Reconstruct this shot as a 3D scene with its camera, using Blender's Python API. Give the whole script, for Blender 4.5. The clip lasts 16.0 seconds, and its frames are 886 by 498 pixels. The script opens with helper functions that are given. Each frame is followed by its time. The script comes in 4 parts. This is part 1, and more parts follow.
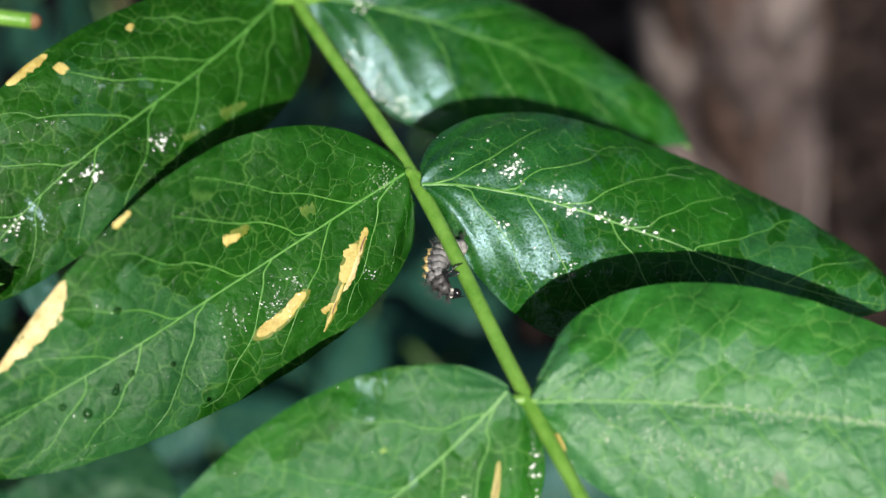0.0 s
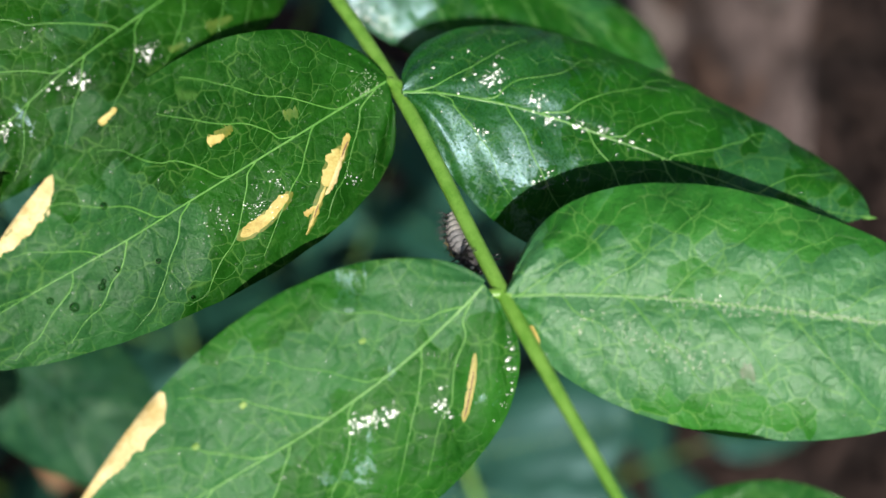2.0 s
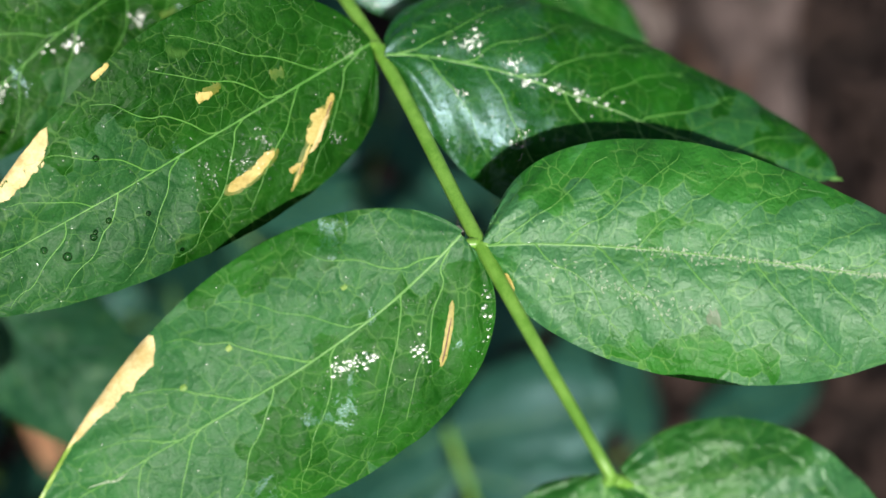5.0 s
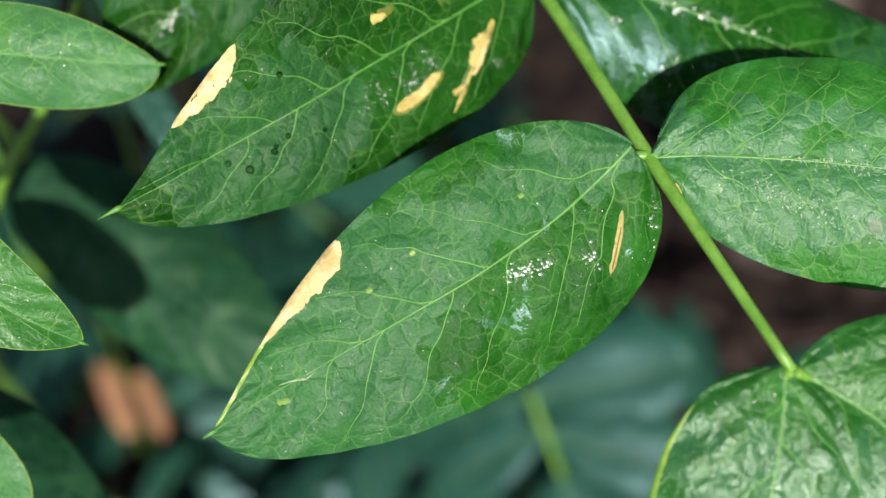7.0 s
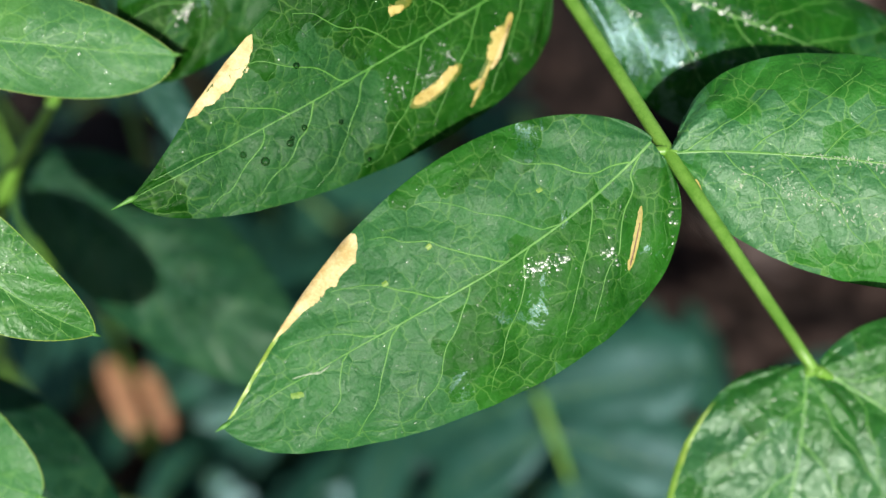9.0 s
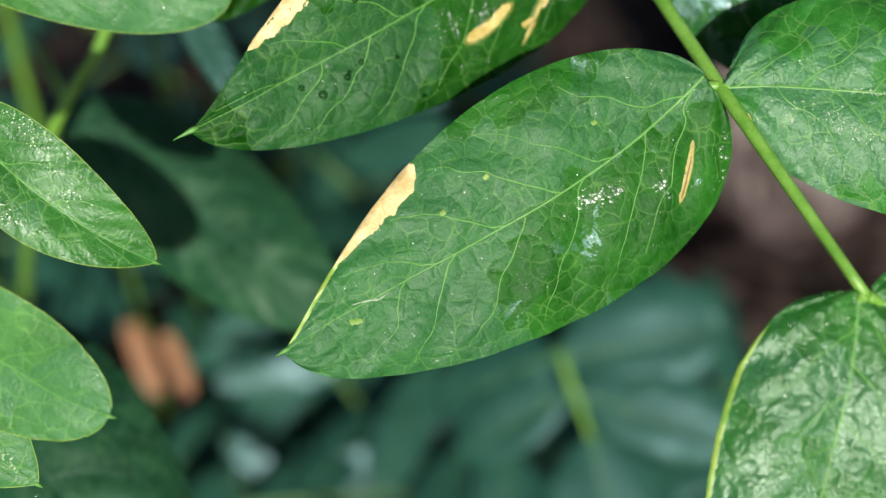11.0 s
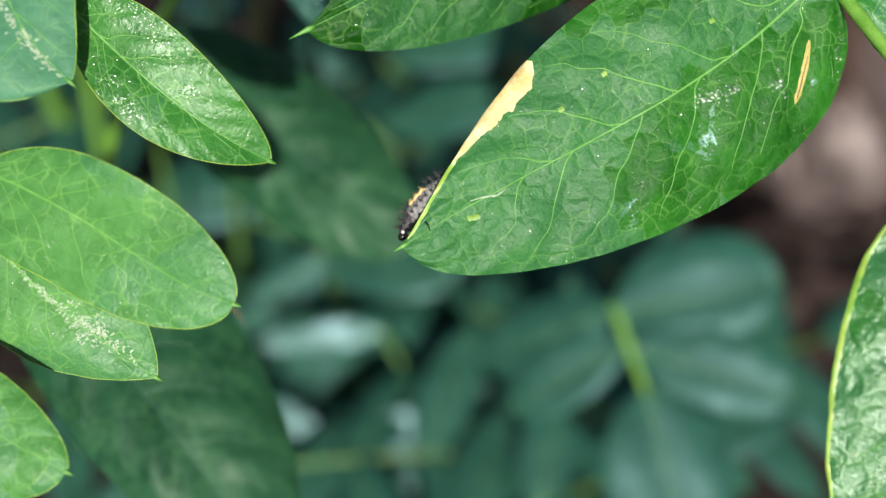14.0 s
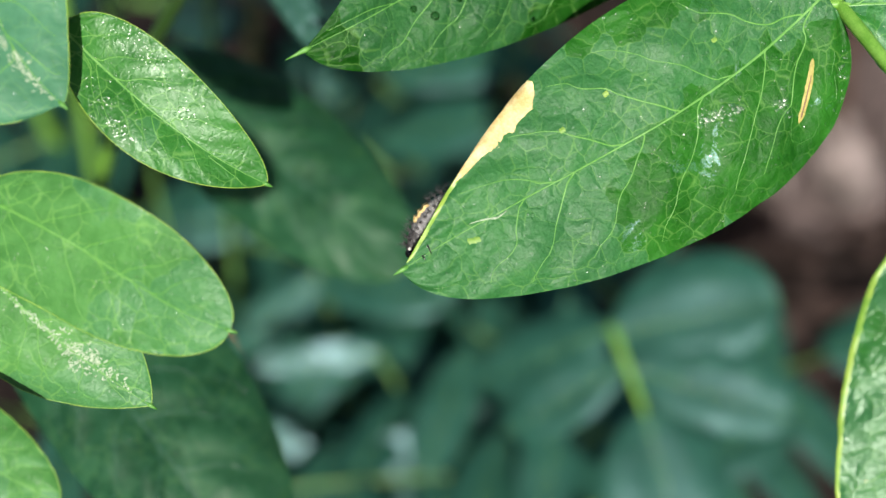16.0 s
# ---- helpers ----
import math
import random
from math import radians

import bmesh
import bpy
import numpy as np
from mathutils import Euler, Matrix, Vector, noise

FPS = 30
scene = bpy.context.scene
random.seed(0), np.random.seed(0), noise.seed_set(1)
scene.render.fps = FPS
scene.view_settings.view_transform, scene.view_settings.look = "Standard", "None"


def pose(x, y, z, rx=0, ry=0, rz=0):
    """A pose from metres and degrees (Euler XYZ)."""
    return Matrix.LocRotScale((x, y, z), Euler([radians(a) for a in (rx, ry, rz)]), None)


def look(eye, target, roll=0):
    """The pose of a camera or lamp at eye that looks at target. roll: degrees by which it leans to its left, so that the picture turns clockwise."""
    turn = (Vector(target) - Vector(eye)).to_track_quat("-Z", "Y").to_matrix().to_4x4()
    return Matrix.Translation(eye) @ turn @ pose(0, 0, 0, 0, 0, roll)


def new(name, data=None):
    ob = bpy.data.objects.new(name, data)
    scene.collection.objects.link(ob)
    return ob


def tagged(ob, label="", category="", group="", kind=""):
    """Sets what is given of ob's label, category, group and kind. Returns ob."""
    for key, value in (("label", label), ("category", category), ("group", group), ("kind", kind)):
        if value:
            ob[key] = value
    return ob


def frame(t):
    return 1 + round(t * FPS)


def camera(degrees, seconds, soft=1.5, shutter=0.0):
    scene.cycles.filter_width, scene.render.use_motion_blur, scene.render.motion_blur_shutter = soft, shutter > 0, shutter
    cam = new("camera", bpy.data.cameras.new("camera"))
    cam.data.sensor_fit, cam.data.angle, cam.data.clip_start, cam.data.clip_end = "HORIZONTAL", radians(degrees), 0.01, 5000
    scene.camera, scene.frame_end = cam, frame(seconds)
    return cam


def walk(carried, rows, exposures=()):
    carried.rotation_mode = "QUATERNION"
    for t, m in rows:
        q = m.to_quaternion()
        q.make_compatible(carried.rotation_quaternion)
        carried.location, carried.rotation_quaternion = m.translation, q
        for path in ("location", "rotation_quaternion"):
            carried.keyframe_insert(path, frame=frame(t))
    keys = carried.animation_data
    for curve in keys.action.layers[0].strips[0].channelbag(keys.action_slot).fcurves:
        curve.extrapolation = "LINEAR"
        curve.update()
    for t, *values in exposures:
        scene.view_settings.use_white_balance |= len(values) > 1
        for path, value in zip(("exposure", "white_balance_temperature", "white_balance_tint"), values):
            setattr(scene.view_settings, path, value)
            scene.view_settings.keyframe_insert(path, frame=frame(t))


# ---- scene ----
from mathutils import geometry

cam = camera(43.5, 16.0)
# a close lens: the spray in focus, what lies behind it soft
cam.data.dof.use_dof = True
cam.data.dof.focus_distance = 0.131
cam.data.dof.aperture_fstop = 9.5
METRES, EYE, TILT, LEAN, TURN = 0.11, 0.47, -50.0, 0.0, 0.0
ROWS = [
    (0.0, 0.0, 0.0, 0.0, 0.0, 0.0, -0.0),
    (0.5, 0.0026, -0.0186, -0.0494, -0.24, -0.38, 0.07),
    (1.0, 0.0087, -0.0246, -0.0532, -0.05, -0.78, -0.29),
    (1.5, 0.0075, -0.0166, -0.0415, -0.08, -1.06, -0.57),
    (2.0, 0.0142, -0.0286, -0.0804, -0.38, -1.11, -0.32),
    (2.5, 0.0266, -0.0366, -0.1033, -0.27, -0.74, 0.12),
    (3.0, 0.0296, -0.0477, -0.1183, -0.35, -0.53, -0.23),
    (3.5, 0.0202, -0.0608, -0.0976, -1.3, -1.18, -1.48),
    (6.0, 0.0393, -0.0959, -0.19, -0.16, -0.61, 0.07),
    (6.5, -0.0528, -0.1084, -0.2173, -0.49, -0.55, -0.06),
    (7.0, -0.133, -0.1256, -0.2334, 0.31, -0.78, -0.59),
    (7.5, -0.1226, -0.1373, -0.2727, 0.58, -0.16, -1.19),
    (8.0, -0.13, -0.1272, -0.2454, 0.34, -0.59, -1.34),
    (8.5, -0.1279, -0.1088, -0.2419, 0.05, -0.23, -1.32),
    (9.0, -0.1467, -0.1139, -0.2424, 0.51, -0.67, -1.2),
    (11.5, -0.2367, -0.1344, -0.3184, 0.57, -1.57, -1.65),
    (12.0, -0.2835, -0.1255, -0.3351, 0.56, -1.58, -1.65),
    (12.5, -0.3105, -0.1279, -0.3479, 0.86, -1.89, -2.07),
    (13.0, -0.3113, -0.0849, -0.3925, 0.77, -1.37, -1.69),
    (13.5, -0.3161, -0.1293, -0.4029, 0.95, -2.03, -1.95),
    (14.0, -0.315, -0.1492, -0.4075, 1.14, -1.89, -1.92),
    (14.5, -0.321, -0.1329, -0.4064, 0.82, -1.43, -2.0),
    (15.0, -0.3254, -0.1313, -0.4033, 1.04, -1.23, -1.53),
    (15.5, -0.3246, -0.1407, -0.4026, 0.91, -1.04, -1.75),
    (16.0, -0.3221, -0.128, -0.4034, 0.81, -0.91, -1.63),
]
walk(cam, [(t, pose(0, 0, EYE, TILT, LEAN, TURN) @ pose(METRES * x, METRES * y, METRES * z, 90 + pitch, roll, yaw)) for t, x, y, z, yaw, pitch, roll in ROWS],
     exposures=[(0.0, 0.14), (12.5, 0.12), (12.95, 0.40), (16.0, 0.40)])

# the plant's own space: millimetres, x across, y away, z up along the spray
SPRAY = pose(0, 0, EYE, TILT, 0, 0) @ Matrix.Scale(0.001, 4)
TURNED = pose(0, 0, 0, TILT, 0, 0)


def S(x, y, z):
    return SPRAY @ Vector((x, y, z))


# ---- light ----
SUN_WAY = (TURNED @ Vector((-0.11, 1.0, 0.245))).normalized()
sun = new("sun", bpy.data.lights.new("sun", "SUN"))
sun.data.energy, sun.data.angle, sun.data.color = 5.0, radians(0.53), (1.0, 0.95, 0.88)
sun.matrix_world = look((0, 0, 3), Vector((0, 0, 3)) + SUN_WAY)
world = bpy.data.worlds.new("world")
scene.world = world
world.use_nodes = True
sky = world.node_tree.nodes.new("ShaderNodeTexSky")
sky.sky_type, sky.sun_disc, sky.dust_density = "NISHITA", False, 2.0
sky.sun_elevation = math.asin(-SUN_WAY.z)
sky.sun_rotation = math.atan2(-SUN_WAY.x, -SUN_WAY.y)
back = world.node_tree.nodes["Background"]
back.inputs[1].default_value = 0.078
world.node_tree.links.new(sky.outputs[0], back.inputs[0])


# ---- materials ----
class Nodes:
    """A material's node tree with short ways to add to it."""

    def __init__(self, name):
        self.mat = bpy.data.materials.new(name)
        self.mat.use_nodes = True
        self.t = self.mat.node_tree
        self.p = self.t.nodes["Principled BSDF"]

    def put(self, node, key, value):
        if isinstance(value, bpy.types.NodeSocket):
            self.t.links.new(value, node.inputs[key])
        else:
            node.inputs[key].default_value = value

    def node(self, kind, out=0, ins=(), **attrs):
        n = self.t.nodes.new(kind)
        for k, v in attrs.items():
            setattr(n, k, v)
        for k, v in dict(ins).items():
            self.put(n, k, v)
        return n.outputs[out]

    def noise(self, vec, scale, detail=3.0, rough=0.55, dist=0.0, out=0):
        return self.node("ShaderNodeTexNoise", out, {"Vector": vec, "Scale": scale, "Detail": detail, "Roughness": rough, "Distortion": dist})

    def ramp(self, value, lo, hi, a=0.0, b=1.0):
        return self.node("ShaderNodeMapRange", 0, {"Value": value, "From Min": lo, "From Max": hi, "To Min": a, "To Max": b}, interpolation_type="SMOOTHSTEP")

    def mix(self, fac, a, b, how="MIX"):
        n = self.t.nodes.new("ShaderNodeMix")
        n.data_type, n.blend_type = "RGBA", how
        self.put(n, 0, fac), self.put(n, 6, a), self.put(n, 7, b)
        return n.outputs[2]

    def math(self, op, a, b=0.0):
        return self.node("ShaderNodeMath", 0, {0: a, 1: b}, operation=op)

    def bump(self, height, strength, distance, normal=None):
        ins = {"Height": height, "Strength": strength, "Distance": distance}
        if normal is not None:
            ins["Normal"] = normal
        return self.node("ShaderNodeBump", 0, ins)

    def set(self, **ins):
        for k, v in ins.items():
            self.put(self.p, k.replace("_", " "), v)
        return self.mat


def rgb(r, g, b):
    return (r, g, b, 1.0)


# blue of a reflected sky, put into the specular colour
SKY_TINT = (0.58, 0.84, 1.0)


def leaf_material(name, dark, light, dust, wet=0.5, net=0.5, sparkle=1.0, gloss=0.28, rough=0.46, puff=1.0, film_share=0.36, pool_rough=0.30, base_wet=0.0, fields=(), sheen=(0.86, 1.0, 0.86), pebble=0.35):
    """Waxy blade: fine vein net, pebbled relief, dry pale fields, wet glossy fields. Its map is in millimetres.
    fields: places (x, y, half length, half width, how much drier) that are wetter or drier than the rest; sheen: the
    gloss's tint, bluish where it stands for reflected sky; pebble: how pimpled."""
    m = Nodes(name)
    uv = m.node("ShaderNodeUVMap", 0)
    rnd = m.node("ShaderNodeObjectInfo", 5)
    shift = m.node("ShaderNodeCombineXYZ", 0, {0: m.math("MULTIPLY", rnd, 97.0), 1: m.math("MULTIPLY", rnd, 41.0)})
    vec = m.node("ShaderNodeVectorMath", 0, {0: uv, 1: shift}, operation="ADD")
    warp = m.noise(vec, 0.5, 2.0, out=1)
    off = m.node("ShaderNodeVectorMath", 0, {0: warp, 1: (1.3, 1.3, 0.0)}, operation="MULTIPLY")
    bent = m.node("ShaderNodeVectorMath", 0, {0: vec, 1: off}, operation="ADD")
    cell = m.node("ShaderNodeTexVoronoi", 0, {"Vector": bent, "Scale": 0.42}, feature="DISTANCE_TO_EDGE")
    patch = m.node("ShaderNodeTexVoronoi", 2, {"Vector": bent, "Scale": 0.42}, feature="F1")
    fine = m.node("ShaderNodeTexVoronoi", 0, {"Vector": bent, "Scale": 1.25}, feature="DISTANCE_TO_EDGE")
    lines = m.ramp(cell, 0.0, 0.045, 1.0, 0.0)
    hair = m.ramp(fine, 0.0, 0.08, 1.0, 0.0)
    big = m.noise(vec, 0.07, 4.0)
    mid = m.noise(vec, 0.45, 4.0, 0.6)
    grain = m.noise(vec, 3.5, 3.0, 0.7)
    tone = m.math("ADD", m.math("MULTIPLY", big, 0.55), m.math("ADD", m.math("MULTIPLY", mid, 0.35), m.math("MULTIPLY", grain, 0.10)))
    col = m.mix(m.ramp(tone, 0.33, 0.67), rgb(*dark), rgb(*light))
    veiny = tuple(0.45 * c + 0.55 * d for c, d in zip(light, (0.19, 0.38, 0.09)))
    broken = m.ramp(m.noise(vec, 0.16, 2.0), 0.36, 0.58)
    broken2 = m.ramp(m.noise(vec, 0.35, 2.0), 0.42, 0.60)
    along = m.node("ShaderNodeSeparateXYZ", 0, {0: uv})
    level = m.math("ADD", m.noise(patch, 0.05, 3.0, 0.62, 0.4), m.math("MULTIPLY", m.math("SUBTRACT", along, 30.0), 0.0045))
    own = m.node("ShaderNodeVectorMath", 0, {0: patch, 1: shift}, operation="SUBTRACT")
    for x, y, rx, ry, drier in fields:
        away = m.node("ShaderNodeVectorMath", 0, {0: own, 1: (x + 0.65, y + 0.65, 0)}, operation="SUBTRACT")
        away = m.node("ShaderNodeVectorMath", 0, {0: away, 1: (1 / rx, 1 / ry, 0)}, operation="MULTIPLY")
        level = m.math("ADD", level, m.ramp(m.node("ShaderNodeVectorMath", 1, {0: away}, operation="LENGTH"), 0.55, 1.25, drier, 0.0))
    cut = 0.5 - 0.32 * (dust - 0.5)
    field = m.ramp(m.math("ADD", level, m.math("MULTIPLY", m.math("SUBTRACT", mid, 0.5), 0.10)), cut - 0.02, cut + 0.02)
    film = m.mix(m.ramp(grain, 0.3, 0.75), rgb(0.027, 0.128, 0.048), rgb(0.070, 0.215, 0.096))
    col = m.mix(m.math("MULTIPLY", field, film_share), col, film)
    col = m.mix(m.math("MULTIPLY", m.math("MULTIPLY", hair, broken2), 0.16 * net), col, rgb(*veiny))
    col = m.mix(m.math("MULTIPLY", m.math("MULTIPLY", lines, broken), 0.55 * net), col, rgb(*veiny))
    freckle = m.node("ShaderNodeTexVoronoi", 0, {"Vector": vec, "Scale": 0.16, "Randomness": 1.0}, feature="F1")
    col = m.mix(m.ramp(freckle, 0.012, 0.03, 0.8, 0.0), col, rgb(0.42, 0.42, 0.14))
    # a broken film of water, and here and there a glassy pimple
    dots = m.node("ShaderNodeTexVoronoi", 0, {"Vector": vec, "Scale": 1.5, "Randomness": 1.0}, feature="F1")
    sizes = m.node("ShaderNodeTexVoronoi", 1, {"Vector": vec, "Scale": 1.5, "Randomness": 1.0}, feature="F1")
    pick = m.node("ShaderNodeSeparateColor", 0, {0: sizes})
    dome = m.ramp(dots, 0.0, 0.40, 1.0, 0.0)
    spots = m.math("MULTIPLY", m.ramp(dots, 0.22, 0.30, 1.0, 0.0), m.ramp(pick, 0.45, 0.5))
    glassy = m.math("MULTIPLY", spots, m.ramp(m.noise(vec, 0.20, 3.0, 0.6), 0.50 - 0.06 * sparkle, 0.56 - 0.06 * sparkle))
    pool = m.ramp(m.math("ADD", m.noise(vec, 0.14, 7.0, 0.72, 0.8), m.math("MULTIPLY", m.math("SUBTRACT", 18.0, along), base_wet)), 0.60 - 0.12 * wet, 0.615 - 0.12 * wet)
    pool = m.math("MULTIPLY", m.math("MULTIPLY", pool, m.math("SUBTRACT", 1.0, field)), m.ramp(grain, 0.40, 0.54, 0.12, 1.0))
    pim = m.noise(vec, 2.3, 2.0, 0.6)
    pim2 = m.noise(vec, 0.5, 2.0, 0.5)
    relief = m.math("ADD", m.math("ADD", m.math("MULTIPLY", pim2, 0.42), m.math("MULTIPLY", pim, 0.12 + 0.1 * pebble)), m.math("MULTIPLY", grain, 0.12))
    n0 = m.bump(relief, 0.68, 0.00030 * puff)
    film_relief = m.math("ADD", m.math("MULTIPLY", pim2, 0.30), m.math("MULTIPLY", m.noise(vec, 5.0, 3.0, 0.7), 0.22))
    calm = m.bump(film_relief, 0.6, 0.00028 * puff)
    n0 = m.bump(m.ramp(fine, 0.0, 0.35), 0.60, 0.00007 * pebble, n0)
    n0 = m.bump(m.ramp(cell, 0.0, 0.30), 0.60, 0.00008 * puff, n0)
    n0 = m.node("ShaderNodeVectorMath", 0, {0: m.mix(m.math("MULTIPLY", pool, 0.7), n0, calm)}, operation="NORMALIZE")
    n1 = m.bump(m.math("MULTIPLY", dome, glassy), 0.9, 0.00007, n0)
    dry_shine = m.math("ADD", gloss * 0.6, m.math("MULTIPLY", field, gloss * 0.45))
    # pools get the sky's blue as their gloss tint
    m.set(Base_Color=col, Normal=n0, IOR=1.45, Specular_Tint=m.mix(pool, rgb(*sheen), rgb(*SKY_TINT)),
          Roughness=m.math("SUBTRACT", m.ramp(mid, 0.3, 0.7, rough - 0.07, rough + 0.07), m.math("MULTIPLY", pool, rough - pool_rough)),
          Specular_IOR_Level=m.math("ADD", dry_shine, m.math("MULTIPLY", pool, 1.25)))
    m.set(Coat_Weight=glassy, Coat_Roughness=0.16, Coat_IOR=1.5, Coat_Normal=n1)
    glow = m.node("ShaderNodeBsdfTranslucent", 0, {"Color": m.mix(1.0, col, rgb(1.3, 1.6, 0.5), "MULTIPLY")})
    both = m.node("ShaderNodeMixShader", 0, {0: 0.07, 1: m.p.outputs[0], 2: glow})
    m.t.links.new(both, m.t.nodes["Material Output"].inputs[0])
    return m.mat


def water_material(name="water", rough=0.06, tint=(0.86, 0.95, 0.86), ior=1.45):
    """A thin clear drop: see-through, with a hard gloss."""
    m = Nodes(name)
    clear = m.node("ShaderNodeBsdfTransparent", 0, {"Color": rgb(*tint)})
    gloss = m.node("ShaderNodeBsdfGlossy", 0, {"Roughness": rough})
    edge = m.node("ShaderNodeFresnel", 0, {"IOR": ior})
    both = m.node("ShaderNodeMixShader", 0, {0: edge, 1: clear, 2: gloss})
    m.t.links.new(both, m.t.nodes["Material Output"].inputs[0])
    return m.mat


def plain_material(name, dark, light, rough, scale, bump=0.0002, strength=0.4, spec=0.5):
    m = Nodes(name)
    vec = m.node("ShaderNodeTexCoord", 3)
    a, b = m.noise(vec, scale, 4.0), m.noise(vec, scale * 7, 3.0, 0.65)
    tone = m.math("ADD", m.math("MULTIPLY", a, 0.6), m.math("MULTIPLY", b, 0.4))
    return m.set(Base_Color=m.mix(m.ramp(tone, 0.32, 0.68), rgb(*dark), rgb(*light)), Roughness=m.ramp(b, 0.3, 0.7, rough - 0.08, rough + 0.08), Normal=m.bump(tone, strength, bump), Specular_IOR_Level=spec)


GREEN_SOAKED = leaf_material("leaf_soaked", (0.004, 0.046, 0.002), (0.014, 0.105, 0.006), 0.10, 1.15, 0.6, 1.6, 0.24, 0.44, 1.4, 0.3, 0.35, 0.014, sheen=SKY_TINT)
GREEN_WET = leaf_material("leaf_wet", (0.003, 0.034, 0.001), (0.012, 0.080, 0.004), 0.20, -0.1, 0.6, 1.5, 0.18, 0.46, 1.4, 0.22)
GREEN_DUSTY = leaf_material("leaf_dusty", (0.011, 0.098, 0.007), (0.030, 0.195, 0.018), 0.95, -2.0, 1.2, 1.1, 0.85, 0.52, 1.8, 0.55, pebble=0.6, fields=((32, 11, 20, 4.5, -0.40), (26, -12, 12, 3, -0.35)))
GREEN_BUMPY = leaf_material("leaf_bumpy", (0.010, 0.080, 0.008), (0.027, 0.150, 0.017), 0.70, -2.0, 0.6, 1.4, 1.0, 0.36, 2.2, 0.40, pebble=0.9)
GREEN_SHINY = leaf_material("leaf_shiny", (0.012, 0.090, 0.008), (0.034, 0.170, 0.022), 0.40, -2.0, 1.2, 1.8, 0.80, 0.42, 0.4, 0.3, pebble=0.6)
GREEN_BLUISH = leaf_material("leaf_bluish", (0.035, 0.130, 0.065), (0.075, 0.215, 0.115), 0.40, -0.5, 0.6, 0.8, 0.40, 0.50, 0.7, 0.2)
GREEN_HAZY = leaf_material("leaf_hazy", (0.006, 0.062, 0.004), (0.020, 0.132, 0.010), 1.05, -0.15, 0.8, 1.8, 0.36, 0.50, 1.8, 0.38, 0.40, fields=((20, 8.5, 17, 8.5, -0.50), (14, -13, 16, 4, -0.42)))
GREEN_MIXED = leaf_material("leaf_mixed", (0.0035, 0.038, 0.002), (0.013, 0.090, 0.006), 0.15, -0.4, 0.7, 1.3, 0.22, 0.46, 1.8, 0.25, fields=((42, 3, 14, 9, 0.30),))
GREEN_YOUNG = leaf_material("leaf_young", (0.034, 0.132, 0.026), (0.080, 0.235, 0.058), 0.70, -2.0, 1.1, 1.0, 0.32, 0.46, 0.9, 0.4, pebble=0.6)
# leaves behind: skylit shade put into the base colour, dimmer and bluer
GREEN_BACK = leaf_material("leaf_background", (0.009, 0.046, 0.031), (0.020, 0.082, 0.058), 0.35, -1.0, 0.3, 0.0, 0.50, 0.44, 0.8, 0.08, sheen=SKY_TINT)
# paler copy of the leaf behind, sky gleam put into colour and tint
GREEN_GLEAM = leaf_material("leaf_gleaming", (0.016, 0.060, 0.040), (0.034, 0.100, 0.075), 0.35, -1.0, 0.3, 0.0, 1.0, 0.34, 0.5, 0.08, sheen=SKY_TINT)
# darker leaf copy for the lone leaflets, shade put into its colour
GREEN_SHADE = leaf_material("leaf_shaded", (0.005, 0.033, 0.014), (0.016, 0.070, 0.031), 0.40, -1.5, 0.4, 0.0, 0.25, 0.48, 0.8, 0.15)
VEIN = plain_material("leaf_vein", (0.062, 0.22, 0.026), (0.125, 0.31, 0.060), 0.45, 900, 0.00005)
# vein copy dimmed to match the shade in the lone leaflets' colour
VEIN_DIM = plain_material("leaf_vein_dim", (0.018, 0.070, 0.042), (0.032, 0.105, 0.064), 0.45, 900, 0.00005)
VEIN_FINE = plain_material("leaf_vein_fine", (0.024, 0.120, 0.011), (0.058, 0.200, 0.030), 0.45, 900, 0.00005)
RIM = plain_material("leaf_rim", (0.13, 0.29, 0.03), (0.28, 0.40, 0.06), 0.4, 300, 0.00005)
STEM = plain_material("stem_green", (0.10, 0.26, 0.025), (0.19, 0.38, 0.06), 0.38, 500, 0.0001)
# stem copy with shade put into its colour, for plants behind
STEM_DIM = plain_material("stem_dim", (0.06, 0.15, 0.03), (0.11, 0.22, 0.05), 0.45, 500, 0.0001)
MINE = plain_material("dead_tissue", (0.36, 0.250, 0.038), (0.58, 0.49, 0.16), 0.6, 420, 0.0003)
MINE_PALE = plain_material("dead_tissue_pale", (0.48, 0.34, 0.11), (0.76, 0.63, 0.32), 0.6, 420, 0.0003)
RUST = plain_material("rusty_edge", (0.055, 0.115, 0.008), (0.16, 0.17, 0.018), 0.6, 700, 0.0001)
MINE_DULL = plain_material("dead_tissue_dull", (0.24, 0.22, 0.04), (0.48, 0.40, 0.12), 0.6, 420, 0.0002)
WOOD = plain_material("green_wood", (0.05, 0.06, 0.025), (0.13, 0.13, 0.06), 0.7, 200, 0.0006)
YELLOWING = plain_material("yellowing", (0.035, 0.105, 0.008), (0.11, 0.17, 0.02), 0.5, 700, 0.0001)
FLECK = plain_material("yellow_fleck", (0.10, 0.24, 0.03), (0.24, 0.36, 0.06), 0.5, 900, 0.00005)
PALE = plain_material("dried_film", (0.14, 0.24, 0.12), (0.40, 0.46, 0.34), 0.7, 2500, 0.0001)
STAIN = plain_material("grey_stain", (0.07, 0.15, 0.06), (0.13, 0.17, 0.10), 0.5, 900, 0.00005)
LARVA_GREY = plain_material("larva_grey", (0.09, 0.088, 0.088), (0.34, 0.33, 0.32), 0.6, 1400, 0.0002)
LARVA_PALE = plain_material("larva_pale", (0.18, 0.17, 0.15), (0.46, 0.44, 0.40), 0.6, 1400, 0.0002)
